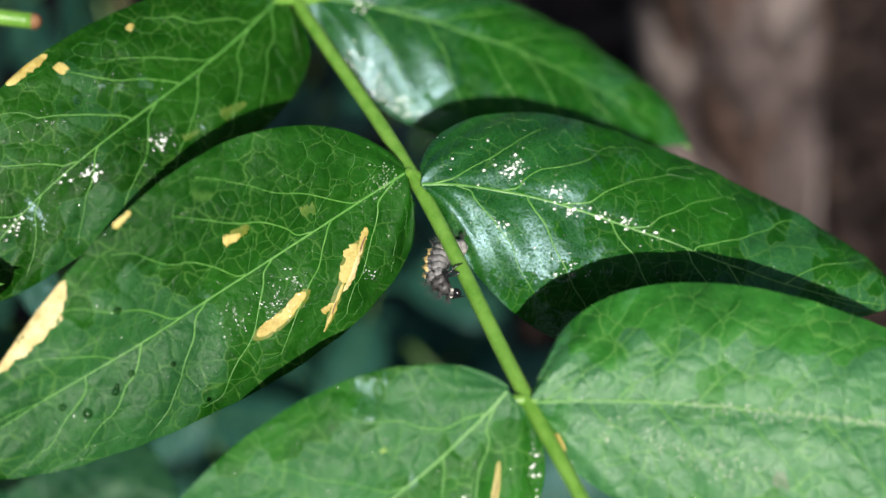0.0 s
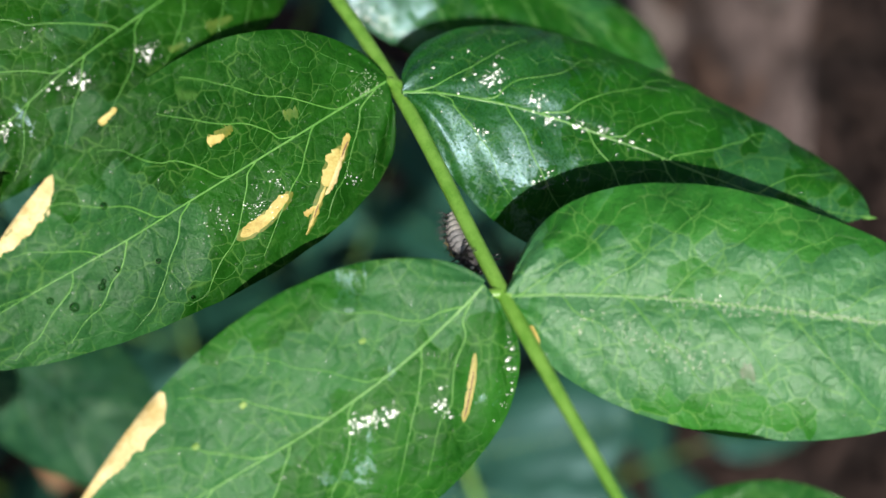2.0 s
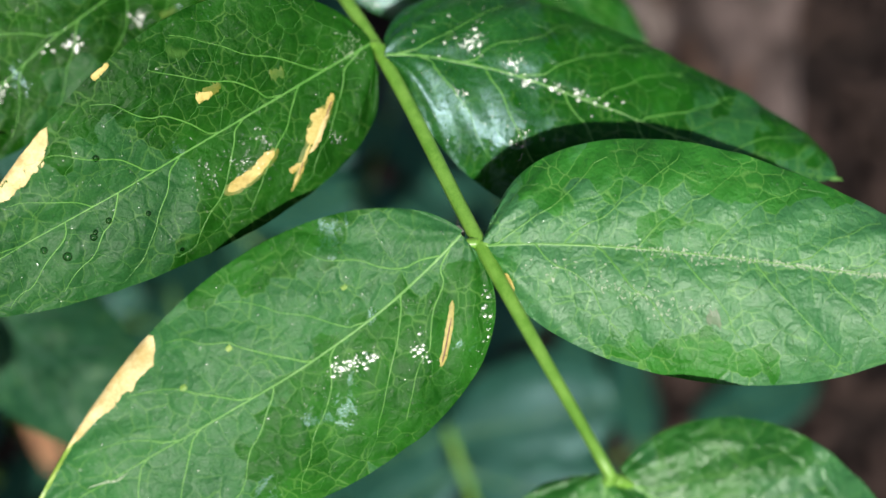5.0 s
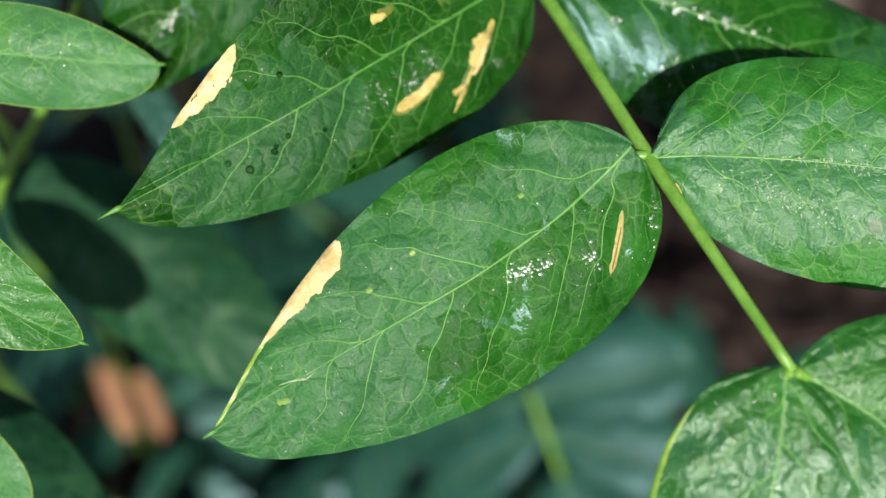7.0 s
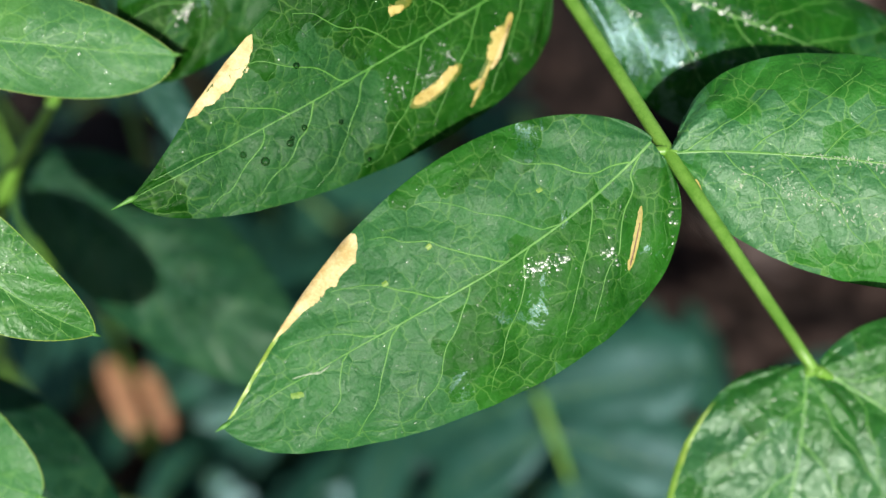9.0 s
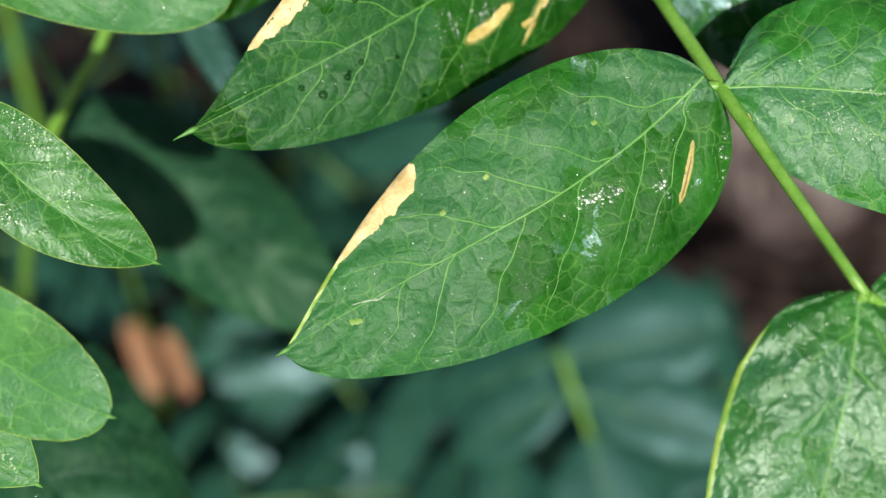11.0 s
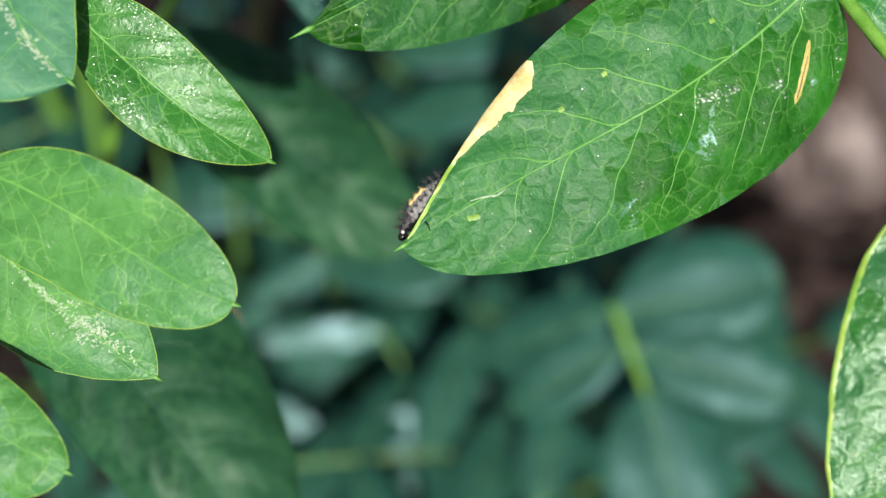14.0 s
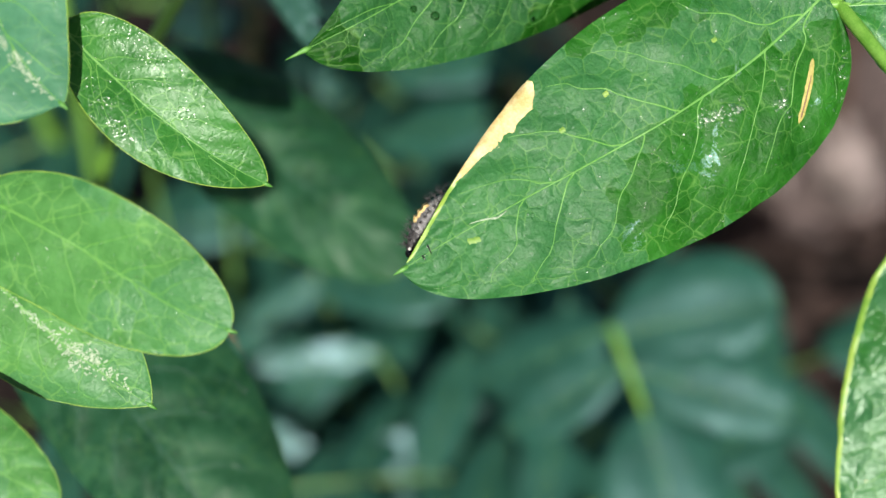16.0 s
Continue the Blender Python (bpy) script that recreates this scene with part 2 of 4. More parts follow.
LARVA_DARK = plain_material("larva_dark", (0.02, 0.02, 0.021), (0.10, 0.092, 0.09), 0.5, 2000, 0.00005)
LARVA_ORANGE = plain_material("larva_orange", (0.55, 0.38, 0.12), (0.78, 0.60, 0.28), 0.5, 1500, 0.00005)
LARVA_BLACK = plain_material("larva_black", (0.006, 0.006, 0.007), (0.018, 0.018, 0.02), 0.25, 900, 0.00005)
LARVA_WHITE = plain_material("larva_white", (0.55, 0.52, 0.45), (0.75, 0.72, 0.65), 0.5, 900, 0.00005)
WATER = water_material(tint=(0.50, 0.70, 0.48))
BEAD = water_material("bead", 0.27, (0.98, 1.0, 0.98), 1.6)
BROWN = plain_material("brown_scar", (0.10, 0.055, 0.03), (0.22, 0.13, 0.07), 0.6, 900, 0.0001)


# ---- building ----
def part(name, bm, material, parent=None, label="", smooth=True):
    """One bmesh as one object under a thing or a part; its points are in world metres."""
    top = parent
    while top is not None and top.parent is not None:
        top = top.parent
    mesh = bpy.data.meshes.new(name)
    if top is not None:
        bmesh.ops.translate(bm, verts=bm.verts, vec=-top.location)
    bm.to_mesh(mesh)
    bm.free()
    mesh.materials.append(material)
    for f in mesh.polygons:
        f.use_smooth = smooth
    ob = new(name, mesh)
    ob.parent = parent
    return tagged(ob, label)


def thing(name, at, label, category, group="", kind=""):
    ob = new(name)
    ob.location = at
    ob.empty_display_size = 0.005
    return tagged(ob, label, category, group, kind)


def tube(bm, points, radii, sides=10, closed=True):
    """A round tube along world points; radii in metres."""
    rings, up = [], Vector((0.3, 0.2, 0.93))
    for i, p in enumerate(points):
        d = (points[min(i + 1, len(points) - 1)] - points[max(i - 1, 0)]).normalized()
        u = d.cross(up).normalized()
        w = u.cross(d)
        rings.append([bm.verts.new(p + radii[i] * (u * math.cos(a) + w * math.sin(a))) for a in (2 * math.pi * k / sides for k in range(sides))])
    for a, b in zip(rings, rings[1:]):
        for k in range(sides):
            bm.faces.new((a[k], a[(k + 1) % sides], b[(k + 1) % sides], b[k]))
    if closed:
        bm.faces.new(rings[0][::-1])
        bm.faces.new(rings[-1])
    return rings


def smooth_line(knots, steps):
    """A curve through the knots (Catmull-Rom)."""
    ks = [Vector(k) for k in knots]
    ks = [2 * ks[0] - ks[1], *ks, 2 * ks[-1] - ks[-2]]
    out = []
    for i in range(1, len(ks) - 2):
        for j in range(steps):
            t = j / steps
            a, b, c, d = ks[i - 1:i + 3]
            out.append(0.5 * (2 * b + (c - a) * t + (2 * a - 5 * b + 4 * c - d) * t * t + (3 * b - a - 3 * c + d) * t ** 3))
    return [*out, ks[-2]]


class Blade:
    """A leaflet's surface over s (base to tip, 0..1) and v (one margin to the other, -1..1), in the plant's millimetres."""

    def __init__(self, base, tip, normal, pos, neg, bend=(0, 0), arch=2.0, curl=0.35, fold=0.25, quilt=0.45, laterals=7, wave=0.3, seed=0, ruffle=0.5):
        self.base, tip = Vector(base), Vector(tip)
        self.axis = tip - self.base
        self.length = self.axis.length
        self.axis.normalize()
        n = Vector(normal)
        self.up = (n - self.axis * n.dot(self.axis)).normalized()
        self.side = self.up.cross(self.axis)
        self.pos, self.neg, self.bend = pos, neg, bend
        self.arch, self.fold, self.curl, self.quilt, self.laterals, self.wave, self.seed, self.ruffle = arch, fold, curl, quilt, laterals, wave, seed, ruffle

    def half(self, s, v):
        w, p, q = (self.pos if v >= 0 else self.neg)[:3]
        peak = (p / (p + q)) ** p * (q / (p + q)) ** q
        s = min(max(s, 0.0), 1.0)
        return w * s ** p * (1 - s) ** q / peak

    def at(self, s, v):
        w = self.half(s, v)
        a = abs(v)
        k = s * (1 - s)
        back = (self.pos if v >= 0 else self.neg)[3] * a * a * math.exp(-s / 0.07)
        mid = self.base + self.axis * (self.length * s - back) + self.side * (self.bend[0] * k + self.bend[1] * k * (s - 0.5)) + self.up * (self.arch * 4 * k)
        h = w * (self.fold * a - self.curl * a * a)
        h += self.quilt * (0.5 - 0.5 * math.cos(2 * math.pi * self.laterals * (s - 0.24 * a))) * 4 * a * (1 - a) * min(1, w / 5)
        h += self.wave * a ** 3 * math.sin(9 * s + 2.1 * self.seed + (1.3 if v > 0 else 0)) * min(1, w / 4)
        h += self.ruffle * a ** 3 * noise.noise(Vector((s * 26 - 5 * a, 1.5 * v, self.seed * 1.7))) * min(1, w / 5)
        p = mid + self.side * (v * w)
        h += 0.75 * noise.noise(p * 0.13 + Vector((self.seed, 0, 0)))
        return p + self.up * h

    def normal(self, s, v):
        e = 0.004
        s0, s1, v0, v1 = max(s - e, 0.001), min(s + e, 0.999), max(v - 0.02, -1), min(v + 0.02, 1)
        n = (self.at(s1, v) - self.at(s0, v)).cross(self.at(s, v1) - self.at(s, v0))
        if n.length < 1e-9:
            return self.up.copy()
        n.normalize()
        return n if n.dot(self.up) > 0 else -n

    def over(self, s, v, lift):
        return SPRAY @ (self.at(s, v) + self.normal(s, v) * lift)

    def mesh(self, ns=110, nv=40, thick=0.22):
        bm = bmesh.new()
        uv = bm.loops.layers.uv.new("UVMap")
        ss = [0.5 - 0.5 * math.cos(math.pi * i / ns) for i in range(ns + 1)]
        vs = [math.sin(math.pi / 2 * (2 * j / nv - 1)) for j in range(nv + 1)]
        where, top, low = {}, [], []
        for s in ss:
            s = min(max(s, 0.0004), 0.9996)
            rt, rl = [], []
            for v in vs:
                p, n = self.at(s, v), self.normal(s, v)
                flat = (s * self.length, v * self.half(s, v))
                a, b = bm.verts.new(SPRAY @ p), bm.verts.new(SPRAY @ (p - n * thick * (1.0 if abs(v) < 0.98 else 0.7)))
                where[a], where[b] = flat, flat
                rt.append(a), rl.append(b)
            top.append(rt), low.append(rl)
        for i in range(ns):
            for j in range(nv):
                bm.faces.new((top[i][j], top[i + 1][j], top[i + 1][j + 1], top[i][j + 1]))
                bm.faces.new((low[i][j + 1], low[i + 1][j + 1], low[i + 1][j], low[i][j]))
            for j, flip in ((0, 1), (nv, -1)):
                q = (top[i][j], low[i][j], low[i + 1][j], top[i + 1][j])
                bm.faces.new(q[::flip])
        for i, flip in ((0, -1), (ns, 1)):
            for j in range(nv):
                bm.faces.new((top[i][j], low[i][j], low[i][j + 1], top[i][j + 1])[::flip])
        for f in bm.faces:
            for loop in f.loops:
                loop[uv].uv = where[loop.vert]
        bmesh.ops.recalc_face_normals(bm, faces=bm.faces)
        return bm

    def ribbon(self, bm, line, width, lift=0.06):
        """A raised strip along (s, v) points, tapering by width(u) in millimetres."""
        rows = []
        for i, (s, v) in enumerate(line):
            s, v = min(max(s, 0.002), 0.998), min(max(v, -0.995), 0.995)
            a, b = line[max(i - 1, 0)], line[min(i + 1, len(line) - 1)]
            n = self.normal(s, v)
            d = self.at(min(max(b[0], 0.001), 0.999), b[1]) - self.at(min(max(a[0], 0.001), 0.999), a[1])
            d = d.normalized() if d.length > 1e-9 else self.axis
            c, w = d.cross(n).normalized(), 0.5 * width(i / (len(line) - 1))
            p = self.at(s, v)
            rows.append([bm.verts.new(SPRAY @ q) for q in (p - c * w - n * 0.03, p - c * w * 0.45 + n * lift * 0.8, p + c * w * 0.45 + n * lift * 0.8, p + c * w - n * 0.03)])
        for a, b in zip(rows, rows[1:]):
            for k in range(3):
                bm.faces.new((a[k], b[k], b[k + 1], a[k + 1]))

    def patch(self, path, widths, seed=0, lift=0.05, steps=40, ragged=0.35):
        """A ragged blotch along an (s, v) path; widths in millimetres."""
        bm = bmesh.new()
        line = [(p.x, p.y) for p in smooth_line([(s, v, 0) for s, v in path], max(2, steps // (len(path) - 1)))]
        rows = []
        for i, (s, v) in enumerate(line):
            u = i / (len(line) - 1)
            k = u * (len(widths) - 1)
            j = min(int(k), len(widths) - 2)
            w = 0.5 * (widths[j] + (widths[j + 1] - widths[j]) * (k - j))
            w *= min(1.0, 3.2 * math.sqrt(max(u * (1 - u), 0.0)) + 0.02)
            a, b = line[max(i - 1, 0)], line[min(i + 1, len(line) - 1)]
            ds, dv = (b[0] - a[0]) * self.length, (b[1] - a[1]) * self.half(s, v)
            norm = math.hypot(ds, dv) or 1.0
            row = []
            for c in (-1, -0.55, 0, 0.55, 1):
                r = 1 + ragged * noise.noise(Vector((i * 0.27, 7.0 * (1 if c > 0 else -1), seed * 3.7)))
                o = c * w * r
                s2 = min(max(s - o * dv / norm / self.length, 0.003), 0.997)
                v2 = v + o * ds / norm / max(self.half(s, v), 0.5)
                v2 = max(-1.0, min(1.0, v2))
                row.append(bm.verts.new(self.over(s2, v2, lift if abs(c) < 0.9 else -0.02)))
            rows.append(row)
        for a, b in zip(rows, rows[1:]):
            for k in range(4):
                bm.faces.new((a[k], a[k + 1], b[k + 1], b[k]))
        bmesh.ops.recalc_face_normals(bm, faces=bm.faces)
        return bm

    def midrib(self, fat=1.0, beak=0.9):
        bm = bmesh.new()
        self.ribbon(bm, [(i / 40, 0.0) for i in range(41)], lambda u: fat * (0.40 * (1 - u) + 0.10), 0.07)
        tip = [self.over(s, 0, -0.08) for s in (0.985, 0.998)]
        d = (tip[1] - tip[0]).normalized()
        tube(bm, [tip[0], tip[1], tip[1] + d * 0.00045 * beak, tip[1] + d * 0.001 * beak], [0.00025, 0.00024 + 0.00006 * beak, 0.0002, 0.00005], 6)
        bmesh.ops.recalc_face_normals(bm, faces=bm.faces)
        return bm

    def flat(self, x, y):
        """The (s, v) of a point x millimetres along the blade and y across it."""
        t = min(max(x / self.length, 0.003), 0.992)
        return t, max(-0.985, min(0.985, y / max(self.half(t, y), 0.3)))

    def net(self, sign, rng, gap):
        """Corners and edges of the vein net on one half of the blade: the joints between evenly strewn cells."""
        seeds = []
        for _ in range(1400):
            t = rng.uniform(-0.02, 1.02)
            x, y = t * self.length, rng.uniform(0.0, 1.0) * (self.half(t, sign) + 0.5)
            if y > 0.35 * gap and all((x - a) ** 2 * 0.8 + (y - b) ** 2 > gap * gap for a, b in seeds):
                seeds.append((x, y))
        near = list(seeds)
        near += [(x, -y) for x, y in seeds if y < 3 * gap]
        near += [(x, 2 * self.half(x / self.length, sign) + 0.8 - y) for x, y in seeds if y > self.half(x / self.length, sign) - 2.2 * gap]
        near += [(-8.0, -4.0), (-8.0, 4.0), (self.length + 8, -4.0), (self.length + 8, 4.0)]
        out = geometry.delaunay_2d_cdt([Vector(p) for p in near], [], [], 0, 1e-6)
        pts, shared, edges = [], {}, []
        for f in out[2]:
            (ax, ay), (bx, by), (cx, cy) = (out[0][k] for k in f)
            d = 2 * (ax * (by - cy) + bx * (cy - ay) + cx * (ay - by))
            if abs(d) < 1e-6:
                pts.append((-99.0, 0.0))
            else:
                a, b, c = ax * ax + ay * ay, bx * bx + by * by, cx * cx + cy * cy
                pts.append(((a * (by - cy) + b * (cy - ay) + c * (ay - by)) / d, (a * (cx - bx) + b * (ax - cx) + c * (bx - ax)) / d))
            for k in range(3):
                key = tuple(sorted((f[k], f[(k + 1) % 3])))
                if key in shared:
                    edges.append((shared[key], len(pts) - 1))
                shared[key] = len(pts) - 1

        def inside(p):
            return 0.01 * self.length < p[0] < 0.97 * self.length and -0.05 < p[1] < 0.93 * self.half(p[0] / self.length, sign)
        edges = [(a, b) for a, b in edges if inside(pts[a]) and inside(pts[b])]
        return [(x, sign * max(y, 0.0)) for x, y in pts], edges

    def veins(self, rng, gap=2.15):
        """The lateral veins, each a mesh that runs crookedly along the net, then the fine net between them as one mesh."""
        fine = bmesh.new()
        for sign in (1, -1):
            pts, edges = self.net(sign, rng, gap)
            links = {}
            for a, b in edges:
                links.setdefault(a, []).append(b)
                links.setdefault(b, []).append(a)
            used, nodes = {}, list(links)
            for k in range(self.laterals):
                s0 = max((k + 0.10 + rng.uniform(-0.2, 0.2) + (0.45 if sign < 0 else 0.0)) / self.laterals, 0.015)
                if s0 > 0.82 or not nodes:
                    continue
                reach, lean = rng.uniform(0.78, 0.90), rng.uniform(0.25, 0.33) * (1 - 0.45 * s0)
                want = []
                for i in range(29):
                    t = min(s0 + lean * reach * (i / 28), 0.955)
                    want.append((t * self.length, sign * reach * (i / 28) * self.half(t, sign)))
                start = min(nodes, key=lambda n: math.dist(pts[n], want[0]))
                goal = min(nodes, key=lambda n: math.dist(pts[n], want[-1]))
                best, heap, came = {start: 0.0}, [(0.0, start)], {}
                while heap:
                    heap.sort()
                    cost, n = heap.pop(0)
                    if n == goal:
                        break
                    for m in links[n]:
                        off = min(math.dist(pts[m], w) for w in want)
                        c = cost + math.dist(pts[n], pts[m]) * (1 + 3.5 * off * off)
                        if c < best.get(m, 1e9):
                            best[m], came[m] = c, n
                            heap.append((c, m))
                way, n = [goal], goal
                while n in came and n != start:
                    n = came[n]
                    way.append(n)
                way.reverse()
                for a, b in zip(way, way[1:]):
                    used[(min(a, b), max(a, b))] = 1
                for n in way:
                    w = min(want, key=lambda q: math.dist(q, pts[n]))
                    pts[n] = (0.35 * pts[n][0] + 0.65 * w[0], 0.35 * pts[n][1] + 0.65 * w[1])
                line = [Vector((want[0][0], 0.0, 0))] + [Vector((*pts[n], 0)) for n in way]
                for _ in range(1):
                    line = [line[0]] + [0.22 * a + 0.56 * b + 0.22 * c for a, b, c in zip(line, line[1:], line[2:])] + [line[-1]]
                line = smooth_line(line, 3)
                bm = bmesh.new()
                big = min(1.0, 0.45 + self.half(s0 + 0.5 * lean, sign) / 20)
                self.ribbon(bm, [self.flat(p.x, p.y) for p in line], lambda u: big * (0.17 * (1 - u) + 0.085), 0.05)
                bmesh.ops.recalc_face_normals(bm, faces=bm.faces)
                yield bm
            for a, b in edges:
                if (min(a, b), max(a, b)) in used or rng.random() < 0.18 or max(abs(pts[a][1]), abs(pts[b][1])) < 0.3:
                    continue
                p, q = Vector((*pts[a], 0)), Vector((*pts[b], 0))
                if (q - p).length < 0.12:
                    continue
                side = Vector((p.y - q.y, q.x - p.x, 0)) * rng.uniform(-0.1, 0.1)
                w = rng.uniform(0.04, 0.075)
                self.ribbon(fine, [self.flat(r.x, r.y) for r in (p, 0.67 * p + 0.33 * q + side, 0.33 * p + 0.67 * q + side * rng.uniform(-0.5, 1), q)], lambda u: w, 0.045)
        bmesh.ops.recalc_face_normals(fine, faces=fine.faces)
        yield fine

    def rim(self, r):
        bm = bmesh.new()
        for sign in (1, -1):
            pts = [SPRAY @ self.at(min(max(0.5 - 0.5 * math.cos(math.pi * i / 60), 0.004), 0.996), sign) for i in range(61)]
            tube(bm, pts, [r] * 61, 5)
        return bm


def leaflet(plant, blade, material, seed, label="", detail=True, rim=None, vein=None, beak=0.9):
    rng = random.Random(seed)
    ob = part("leaflet", blade.mesh() if detail else blade.mesh(26, 10, 0.3), material, plant, label)
    part("midrib", blade.midrib(1.0 if detail else 1.6, beak), (vein or VEIN) if detail else STEM_DIM, ob)
    if detail:
        *laterals, fine = blade.veins(rng)
        for bm in laterals:
            part("vein", bm, vein or VEIN, ob)
        part("vein_net", fine, vein or VEIN_FINE, ob)
    if rim is not None:
        part("margin", blade.rim(0.00006), rim, ob)
    return ob


def stalk(plant, knots, radii, material, name="stem", steps=8, label=""):
    line = smooth_line(knots, steps)
    n = len(line) - 1
    rr = []
    for i in range(n + 1):
        k = i / n * (len(radii) - 1)
        j = min(int(k), len(radii) - 2)
        rr.append(0.001 * (radii[j] + (radii[j + 1] - radii[j]) * (k - j)))
    bm = bmesh.new()
    tube(bm, [SPRAY @ p for p in line], rr, 12)
    return part(name, bm, material, plant, label)


# ---- ground, trunk ----
SOIL = plain_material("soil", (0.008, 0.005, 0.004), (0.028, 0.019, 0.016), 0.9, 45, 0.006, 0.9, 0.2)
BARK = plain_material("bark", (0.026, 0.019, 0.018), (0.140, 0.108, 0.102), 0.85, 30, 0.004, 0.8, 0.2)
BARK_PALE = plain_material("bark_pale", (0.095, 0.078, 0.072), (0.29, 0.24, 0.225), 0.85, 60, 0.002, 0.7, 0.2)
BARK_DARK = plain_material("bark_dark", (0.025, 0.015, 0.012), (0.11, 0.07, 0.055), 0.85, 60, 0.003, 0.7, 0.2)
CHIP = plain_material("mulch_chip", (0.012, 0.008, 0.006), (0.065, 0.042, 0.035), 0.85, 120, 0.001, 0.6, 0.2)
DRY = plain_material("dry_leaf", (0.17, 0.075, 0.03), (0.30, 0.15, 0.07), 0.7, 120, 0.0004)


def build_ground():
    bm = bmesh.new()
    xs = [-60, -12, -3, -1, *[-0.6 + 0.025 * i for i in range(49)], 1, 3, 12, 60]
    ys = [-60, -12, -3, -1, *[-0.2 + 0.025 * i for i in range(57)], 2, 5, 15, 80]
    grid = []
    for y in ys:
        row = []
        for x in xs:
            near = 1.0 if abs(x) < 0.62 and -0.25 < y < 1.25 else 0.0
            z = near * (0.012 * noise.noise(Vector((x * 9, y * 9, 0))) + 0.006 * noise.noise(Vector((x * 30, y * 30, 4))))
            row.append(bm.verts.new((x, y, z)))
        grid.append(row)
    for a, b in zip(grid, grid[1:]):
        for k in range(len(xs) - 1):
            bm.faces.new((a[k], a[k + 1], b[k + 1], b[k]))
    tagged(part("ground", bm, SOIL), "dark brown garden soil under the shrub", "ground", kind="structure")


def build_trunk():
    foot = S(167, 579, -41) + Vector((0, 0.045, 0))
    head = S(108, 395, 110) + Vector((0, 0.045, 0))
    way = (head - foot) / (head.z - foot.z)
    foot.z = -0.01
    t = thing("tree_trunk", foot, "pale grey-brown weathered tree trunk with flaking bark", "tree trunk")

    def radius(a, h):
        q = Vector((math.cos(a), math.sin(a), h * 6))
        return 0.040 + 0.008 * math.exp(-h * 25) + 0.006 * noise.noise(q * 1.3) + 0.003 * noise.noise(Vector((q.x * 6, q.y * 6, h * 9)))

    def surface(a, h, lift):
        r = radius(a, h) + lift
        return foot + way * h + Vector((r * math.cos(a), r * math.sin(a), 0))

    bm = bmesh.new()
    sides, rings = 64, []
    for i in range(61):
        rings.append([bm.verts.new(surface(2 * math.pi * k / sides, 0.8 * i / 60, 0.0)) for k in range(sides)])
    for a, b in zip(rings, rings[1:]):
        for k in range(sides):
            bm.faces.new((a[k], a[(k + 1) % sides], b[(k + 1) % sides], b[k]))
    bm.faces.new(rings[-1])
    part("trunk", bm, BARK, t)
    rng = random.Random(21)
    for k in range(26):
        a0, h0 = radians(rng.uniform(195, 345)), rng.uniform(0.03, 0.34)
        wide, tall = rng.uniform(0.16, 0.34), rng.uniform(0.018, 0.05)
        bm = bmesh.new()
        top = []
        n = 14
        centre = bm.verts.new(surface(a0, h0, 0.004))
        for i in range(n):
            u = 2 * math.pi * i / n
            r = 1 + 0.3 * noise.noise(Vector((math.cos(u) * 1.5, math.sin(u) * 1.5, k * 3.1)))
            a1, h1 = a0 + wide * r * math.cos(u), h0 + tall * r * math.sin(u)
            top.append((bm.verts.new(surface(a1, h1, 0.003)), bm.verts.new(surface(a1 + 0.03 * math.cos(u), h1, -0.002))))
        for i in range(n):
            (a1, b1), (a2, b2) = top[i], top[(i + 1) % n]
            bm.faces.new((centre, a1, a2))
            bm.faces.new((a1, b1, b2, a2))
        bmesh.ops.recalc_face_normals(bm, faces=bm.faces)
        part("bark_plate", bm, (BARK_PALE, BARK, BARK_DARK)[k % 3], t, ("pale flaking bark plate", "", "dark bark plate")[k % 3])


build_ground()
build_trunk()

# ---- the spray in front ----
N0, N1, N2, N3, N4 = (-34, 175, 60), (-20.5, 155.5, 34.8), (-4, 137.2, 9.5), (9.1, 119.1, -16.2), (22.3, 105.0, -40.0)
BLADES = {}


